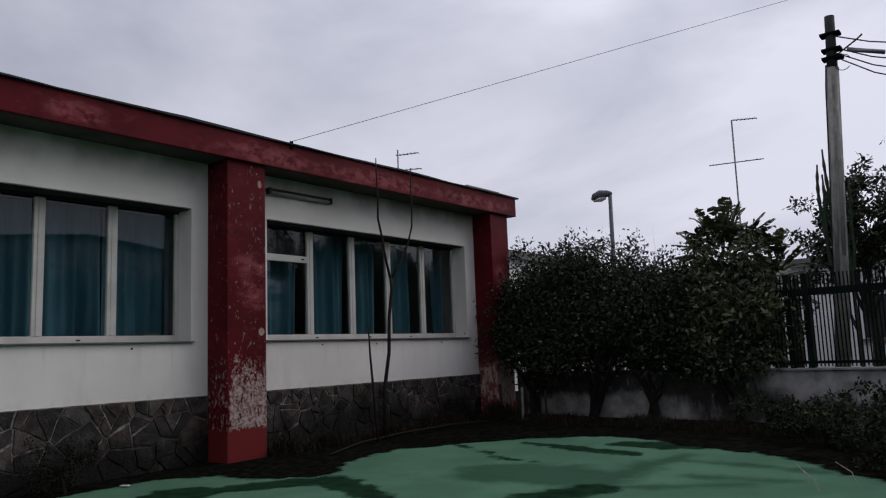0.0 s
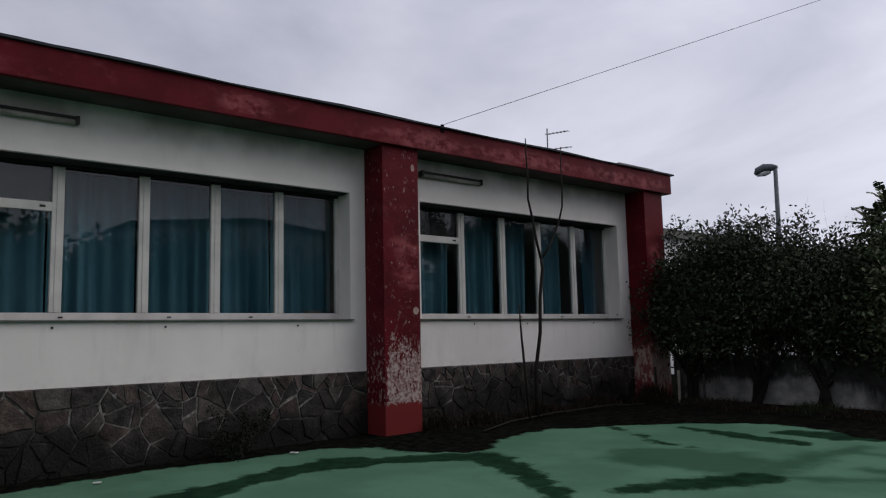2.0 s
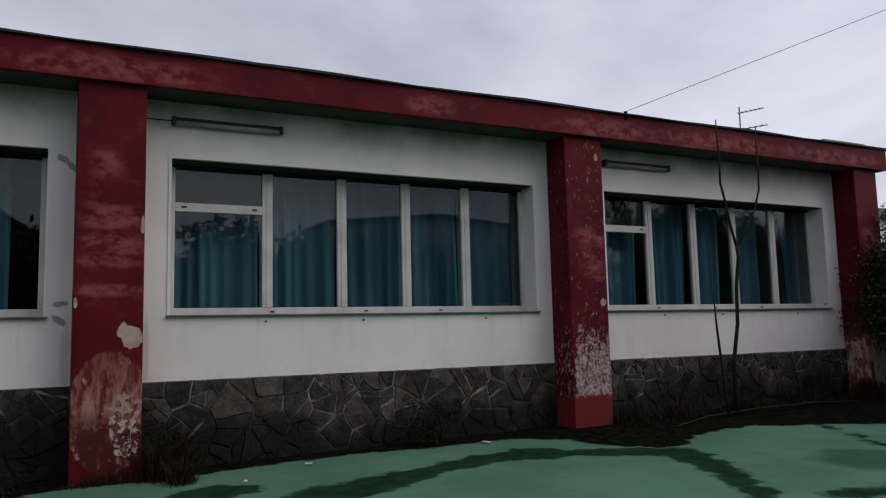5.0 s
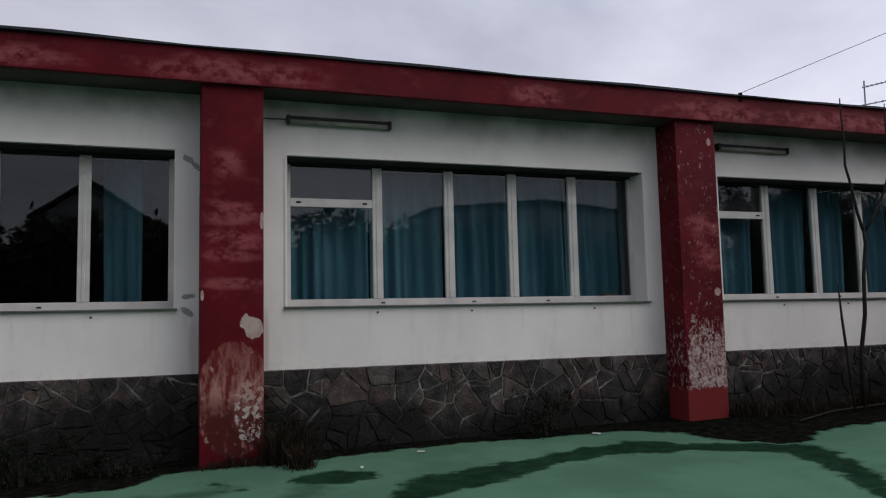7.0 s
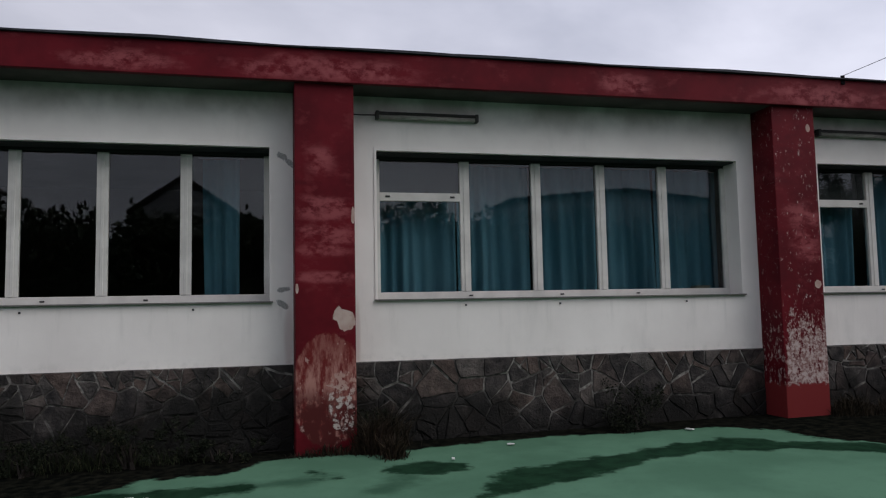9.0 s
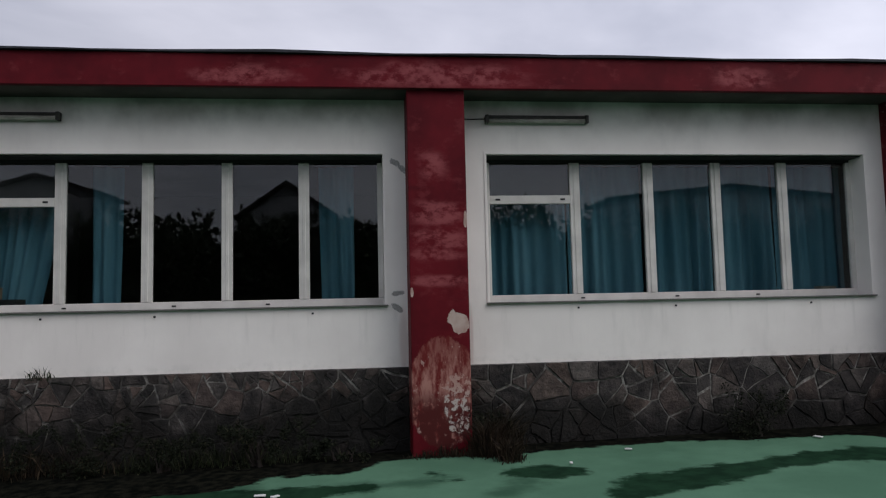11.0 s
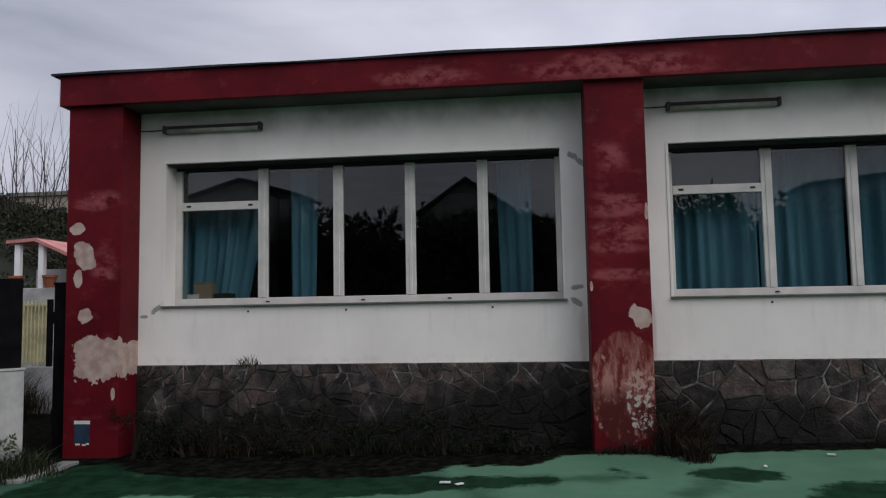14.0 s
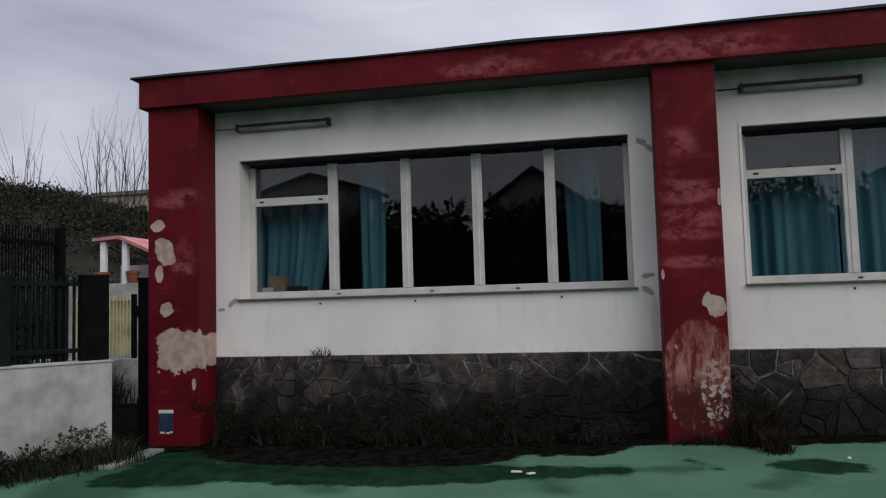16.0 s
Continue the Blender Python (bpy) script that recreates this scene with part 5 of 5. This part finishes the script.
def build_gate_post():
    t = thing("gate_post", 0.20, -8.655, ground_z(-8.6), "black metal gate post beside the red pillar", "post")
    part("shaft", boxes((-0.08, 0.08, -0.09, 0.09, -0.1, 2.08), bevel=0.008), M_BLACKMETAL, t)
    part("cap", boxes((-0.09, 0.09, -0.10, 0.10, 2.081, 2.11), bevel=0.006), M_BLACKMETAL, t)
    part("hinge", tube(bmesh.new(), [(0.02, -0.11, 0.4), (0.02, -0.11, 0.55)], 0.03, 8), M_BLACKMETAL, t)
    part("hinge", tube(bmesh.new(), [(0.02, -0.11, 1.6), (0.02, -0.11, 1.75)], 0.03, 8), M_BLACKMETAL, t)
    s = solo("threshold", boxes((0.78, 1.80, -8.26, -8.06, -0.27, -0.152), bevel=0.012), M_CONC, "pale concrete threshold strip", "threshold", kind="structure")


build_gate_post()

# tall fence behind the garden wall
f2 = thing("metal_fence", 0.2, -10.6, -0.3, "taller dark metal fence further back by the path", "fence", turn=-8)
for z in (0.2, 1.6, 2.75):
    part("rail", boxes((-0.7, 5.0, -0.02, 0.02, z, z + 0.06), bevel=0.004), M_BLACKMETAL, f2)
for s in (-0.7, 2.0, 4.9):
    part("post", boxes((s - 0.05, s + 0.05, -0.05, 0.05, -0.05, 3.02), bevel=0.006), M_BLACKMETAL, f2)
me = mesh_of("bar", boxes((-0.010, 0.010, -0.03, -0.021, 0.1, 3.0)), M_BLACKMETAL)
for i in range(112):
    ob = new("bar", me)
    ob.parent = f2
    ob.location = (-0.62 + i * 0.05, 0, 0)


solo("wall_path", boxes((-1.2, 4.5, -13.1, -12.9, -0.4, 1.35), bevel=0.01), M_WHITEWALL, "pale whitewashed wall seen between the fence bars", "wall", kind="structure")


def build_yellow_gate():
    w = thing("low_wall", -4.0, -12.2, -0.3, "low whitewashed wall under the yellow railing", "wall", kind="structure")
    part("wall_body", boxes((-0.12, 0.12, -1.6, 1.6, -0.1, 0.90), bevel=0.01), M_WHITEWALL, w)
    g = thing("yellow_railing", -4.0, -12.2, 0.601, "faded yellow metal railing on a low wall", "railing")
    for z in (0.08, 1.10):
        part("rail", boxes((-0.02, 0.02, -0.78, 0.54, z, z + 0.05), bevel=0.004), M_YELLOW, g)
    part("post", boxes((-0.04, 0.04, 0.50, 0.58, 0.0, 1.22), bevel=0.005), M_BLACKMETAL, g)
    part("backing_sheet", boxes((-0.05, -0.04, -0.78, 0.5, 0.10, 1.12)), M_YELLOW, g, "pale yellow sheet")
    me = mesh_of("bar", boxes((0.021, 0.035, -0.012, 0.012, 0.03, 1.2)), M_YELLOW)
    for i in range(18):
        ob = new("bar", me)
        ob.parent = g
        ob.location = (0, -0.77 + i * 0.074, 0)


build_yellow_gate()


def build_shed():
    s = thing("open_shed", -7.0, -13.85, 0, "open shed with pink roof and white posts", "shed")
    bm = bmesh.new()
    v = [(-1.2, -0.2, 3.05), (1.0, -0.2, 3.08), (1.0, 0.45, 3.12), (1.0, 2.6, 2.15), (-1.2, 2.6, 2.15), (-1.2, 0.45, 3.12)]
    up = [bm.verts.new(Vector(p) + Vector((0, 0, 0.07))) for p in v]
    lo = [bm.verts.new(p) for p in v]
    bm.faces.new((up[0], up[1], up[2], up[5]))
    bm.faces.new((up[2], up[3], up[4], up[5]))
    bm.faces.new((lo[5], lo[2], lo[1], lo[0]))
    bm.faces.new((lo[5], lo[4], lo[3], lo[2]))
    for i in range(6):
        bm.faces.new((lo[i - 1], lo[i], up[i], up[i - 1]))
    part("roof", bm, M_PINKROOF, s, "faded pink sheet roof")
    for y in (0.0, 0.55, 1.6):
        part("post", boxes((0.8, 0.92, y - 0.06, y + 0.06, -0.3, 3.07 if y < 1 else 2.56), bevel=0.01), M_PALEHOUSE, s)
    part("parapet", boxes((0.7, 1.0, -0.9, 2.6, -0.3, 2.12), bevel=0.02), M_WHITEWALL, s)
    part("back_wall", boxes((-1.2, -1.05, -0.9, 2.6, -0.3, 2.65)), M_HOUSE, s)
    for i, y in enumerate((-13.87, -13.1)):
        p = thing("flower_pot", -6.12, y, 2.121, "terracotta flower pot on the shed parapet", "pot", "terracotta pots")
        bm = bmesh.new()
        tube(bm, [(0, 0, 0), (0, 0, 0.22)], [0.09, 0.14], 12)
        part("body", bm, M_TERRA, p)
        part("rim", tube(bmesh.new(), [(0, 0, 0.221), (0, 0, 0.27)], [0.16, 0.16], 12), M_TERRA, p)


build_shed()


def build_hill():
    rng, nr = random.Random(9), np.random.default_rng(9)
    bm = bmesh.new()
    nx, ny = 22, 40
    g = []
    def hz(u, v):
        y = -58 + 52 * v
        ridge = min(10.8, max(1.0, 8.2 + (-31.5 - y) * 0.24 if y < -28 else 7.3 - (y + 28) * 0.42))
        return (ridge - min(1.0, ridge * 0.4)) * math.sin(min(1.0, u * 1.75) * math.pi / 2) + 0.45 * noise.noise(Vector((u * 5, v * 9, 0)))

    for i in range(nx + 1):
        g.append([bm.verts.new((-14 - 30 * i / nx, -58 + 52 * j / ny, hz(i / nx, j / ny) - 0.35)) for j in range(ny + 1)])
    for i in range(nx):
        for j in range(ny):
            bm.faces.new((g[i][j], g[i][j + 1], g[i + 1][j + 1], g[i + 1][j]))
    hill = solo("hill", bm, M_HILLSOIL, "scrub covered hillside behind the gateway", "hill", kind="structure", smooth=True)
    lumps = []
    for k in range(760):
        u, v = rng.random(), rng.random()
        s = rng.uniform(0.5, 1.2)
        lumps.append((-14 - 30 * u, -58 + 52 * v, hz(u, v) + 0.1, s * 1.3, s * 1.3, s * 0.75))
    vv, ff = leaves(nr, lumps, 210000, 0.17, 0.0, 1.6, 0.5)
    ob = leaf_part("scrub", vv, ff, M_HILL, hill)
    tagged(ob, kind="stuff")
    for k, (y, x, h) in enumerate(((-37.2, -31, 5.2), (-35.8, -30, 4.6), (-32.6, -31, 3.0), (-31.4, -30, 5.6), (-30.7, -30.5, 5.0), (-30.2, -31, 5.4), (-29.4, -30, 4.6), (-33.6, -32, 2.8), (-28.6, -31, 3.8))):
        t = thing("bare_tree", x, y, 5.7, "thin leafless tree on the hilltop", "tree", "bare trees")
        bm = bmesh.new()
        r2 = random.Random(100 + k)
        for q in range(3):
            limb(bm, r2, (r2.uniform(-0.3, 0.3), r2.uniform(-0.3, 0.3), -0.5), (r2.uniform(-0.2, 0.2), r2.uniform(-0.35, 0.35), 1), h + 1.2, 0.05, 1, 0.14, 0.4, 4, 5)
        part("trunk", bm, M_BARK, t)
    hs = build_house("far_house", -40, -34.6, 5.0, 5.0, 9.5, 0, M_BEIGE, M_SILL, "beige distant house on the hill", 180, ((0.3, 0.85),))


build_hill()
for i, (x, y, w, h) in enumerate(((-13.5, -22.5, 4.0, 3.0), (-11.5, -26.0, 4.0, 3.6), (-3.0, -16.5, 2.5, 2.6), (0.8, -14.5, 2.6, 2.9), (3.6, -13.8, 2.4, 2.8), (-13.0, -18.5, 3.0, 2.6))):
    build_bush(x, y, ground_z(y), w, 2.0, h, 7000, 0.15, M_LEAF, "dark scrub bush beyond the garden wall", 80 + i, "bush", "garden bushes")
build_weeds(-3.4, -11.9, -0.22, 0.5, 1.0, 0.95, 260, M_DRY, "dead stalks before the low wall", 200)

# torn notice on the face of the first pillar
t = thing("torn_sticker", 0.447, -8.243, 0.11, "small torn blue and white sticker on the red pillar", "sticker")
part("sheet", boxes((0.0, 0.003, -0.10, 0.10, -0.13, 0.10), bevel=0.001), M_BLUE, t)
part("header", boxes((0.0, 0.004, -0.10, 0.10, 0.101, 0.142), bevel=0.001), M_PAPER, t, "pale header strip with unreadable bars")
for u, v, w in ((-0.05, -0.135, 0.03), (0.03, -0.14, 0.025), (0.075, -0.128, 0.018)):
    part("torn_scrap", boxes((0.0031, 0.005, u - w, u + w, v - 0.012, v + 0.010), bevel=0.001), M_PAPER, t)

# weeds and dead growth along the walls
for i, (y, w, h, n) in enumerate(((-3.0, 0.9, 0.20, 1300), (-3.9, 1.2, 0.42, 2400), (-4.9, 1.1, 0.34, 2000), (-5.9, 1.3, 0.48, 2800), (-6.9, 1.1, 0.40, 2200), (-7.5, 0.7, 0.5, 1500), (1.85, 0.7, 0.5, 1800), (-1.35, 0.45, 0.42, 900))):
    s = build_bush(0.38, y, ground_z(y), 0.5, w, h, n, 0.032, M_DARKWEED, "low dark weeds growing along the plinth", 350 + i, "weed_shrub", "edge weeds", low=0.0)
W = [(0.3, -4.4, 2.2, 0.3, 0.30, 160, M_WEED), (0.3, -6.4, 2.0, 0.3, 0.36, 160, M_DRY),
     (0.62, -1.42, 0.35, 0.25, 0.48, 220, M_DRY), (0.95, -1.25, 0.22, 0.25, 0.30, 140, M_DRY), (0.3, -1.2, 0.4, 0.25, 0.55, 160, M_DRY), (0.55, -1.9, 0.6, 0.15, 0.16, 120, M_DRY),
     (0.5, 4.85, 0.5, 0.4, 0.3, 240, M_DRY), (0.5, 5.7, 0.8, 0.45, 0.26, 300, M_DRY), (0.6, 6.9, 0.9, 0.4, 0.26, 280, M_DRY), (0.5, 8.4, 1.0, 0.4, 0.3, 300, M_DRY), (0.7, 9.8, 0.8, 0.5, 0.4, 300, M_DRY)]
for i, (x, y, wy, wx, h, n, m) in enumerate(W):
    build_weeds(x, y, ground_z(y), wx, wy, h, n, m, "green weeds growing along the plinth" if m is M_WEED else "dead brown weeds along the plinth", 300 + i)
for i in range(9):
    x, y = end_at(1.0 + i * 0.75, -0.75 - 0.2 * (i % 3))
    build_weeds(x, y, ground_z(y), 0.9, 0.8, 0.15 + 0.05 * (i % 2), 300, M_DRY if i % 3 else M_WEED, "dead brown weeds below the boundary wall", 330 + i)
for i, (x, y, w, h, n) in enumerate(((6.6, 8.0, 1.3, 0.42, 1700), (7.4, 7.2, 1.2, 0.55, 2000), (7.75, 6.0, 0.8, 0.55, 1500), (6.1, 8.9, 1.3, 0.46, 1700), (7.5, 8.6, 1.4, 0.62, 2200), (8.2, 7.0, 1.0, 0.8, 1800))):
    build_bush(x, y, ground_z(y), w, 0.9, h, n, 0.055, M_WEED, "low straggly green weeds at the edge of the court", 360 + i, "weed_shrub", "edge weeds", low=0.05)
for i, (x, y) in enumerate(((7.15, 5.3), (7.3, 5.0), (7.5, 5.5))):
    t = thing("dry_stalk", x, y, ground_z(y), "pale dry stalk leaning over the court's edge", "stalk", "dry stalks")
    part("stem", tube(bmesh.new(), [(0, 0, -0.02), (-0.04, 0.03, 0.09), (-0.11 - 0.03 * i, 0.05, 0.17)], [0.006, 0.005, 0.003], 5), M_PALETWIG, t)
for i in range(5):
    d = Vector((0.83, -0.55)) * (0.1 + 0.42 * i)
    x, y = LW.x + d.x + 0.25, LW.y + d.y + 0.28
    build_weeds(x, y, ground_z(y), 0.6, 0.5, 0.34, 260, M_WEED, "green weeds at the foot of the garden wall", 380 + i)
build_bush(1.75, -8.55, ground_z(-8.5), 0.8, 0.4, 0.36, 900, 0.05, M_LEAF2, "small leafy weed bush at the foot of the garden wall", 395, "weed_shrub", "edge weeds", low=0.05)
build_bush(2.35, -8.75, ground_z(-8.7), 0.7, 0.4, 0.26, 700, 0.05, M_WEED, "small leafy weed bush at the foot of the garden wall", 396, "weed_shrub", "edge weeds", low=0.05)
for i in range(3):
    t = thing("thin_post", 1.2 + 0.55 * i - 0.5, 9.9 - 0.1 * i, ground_z(9.8), "thin pale stake before the boundary wall", "stake", "stakes")
    part("stem", boxes((-0.018, 0.018, -0.018, 0.018, -0.05, 0.62 - 0.05 * i), bevel=0.003), M_PALETWIG if i == 1 else M_BARK, t)
# scraps on the court
for i, (x, y, s) in enumerate(((1.95, -3.72, 0.05), (2.02, -3.58, 0.04), (1.35, -0.7, 0.03), (0.75, 2.35, 0.05), (0.8, 0.1, 0.04))):
    t = thing("paper_scrap", x, y, ground_z(y) + 0.012, "small white scrap of litter on the court", "litter", "litter scraps", turn=40 * i)
    part("sheet", boxes((-s / 2, s / 2, -s, s, 0, 0.012), bevel=0.003), M_LITTER, t)
# fallen twig along the plinth
bm = tube(bmesh.new(), [(1.35, 4.9, 0.05), (1.0, 5.8, 0.08), (0.85, 6.9, 0.10), (0.9, 8.2, 0.12), (1.05, 9.0, 0.10)], [0.008, 0.011, 0.013, 0.012, 0.007], 6)
solo("fallen_branch", bm, M_TWIG, "long thin fallen branch along the plinth", "branch")
# small plant rooted on the plinth's top edge
build_weeds(0.035, -6.35, 0.86, 0.05, 0.25, 0.17, 16, M_WEED, "tiny weed rooted on the plinth edge", 399)

# ---- behind the camera: garden and houses that the panes mirror ----
for i in range(18):
    y = -32 + i * 2.9
    build_bush(17.2 + 1.1 * (i % 2), y, 0, 4.2, 2.2, 4.35 + 0.12 * (i * 7 % 5), 9500, 0.30, M_LEAF, "dark garden hedge across the court", 500 + i, "hedge", "opposite hedges", low=0.02)
build_house("house", 38.0, -6.6, 5.0, 9.0, 7.0, 1.9, M_HOUSE, M_TILE_ROOF, "grey gabled house across the court", 0, ((0.35, 0.7), (0.65, 0.7)))
build_house("house", 35.6, -20.2, 7.4, 2.6, 8.35, 1.15, M_HOUSE, M_TILE_ROOF, "grey house with wide projecting eaves across the court", 0, ((0.5, 0.7),))
build_house("house", 36.5, 20.0, 15.0, 4.0, 8.1, 0.7, M_HOUSE, M_TILE_ROOF, "long grey house across the court", 0, ((0.3, 0.7), (0.7, 0.7)))

# unseen backing, added so no sky shows through the mirrored hedge
solo("hedge_backing", boxes((19.8, 20.1, -45, 30, -0.3, 4.3)), M_MOULD, "unseen backing wall added to block the sky behind the mirrored hedge", "wall", kind="structure")

# ---- the stones ----
for i in range(3):
    plinth(i, PILLARS[i][1] + 0.004, PILLARS[i + 1][0] - 0.004, 11 + i)
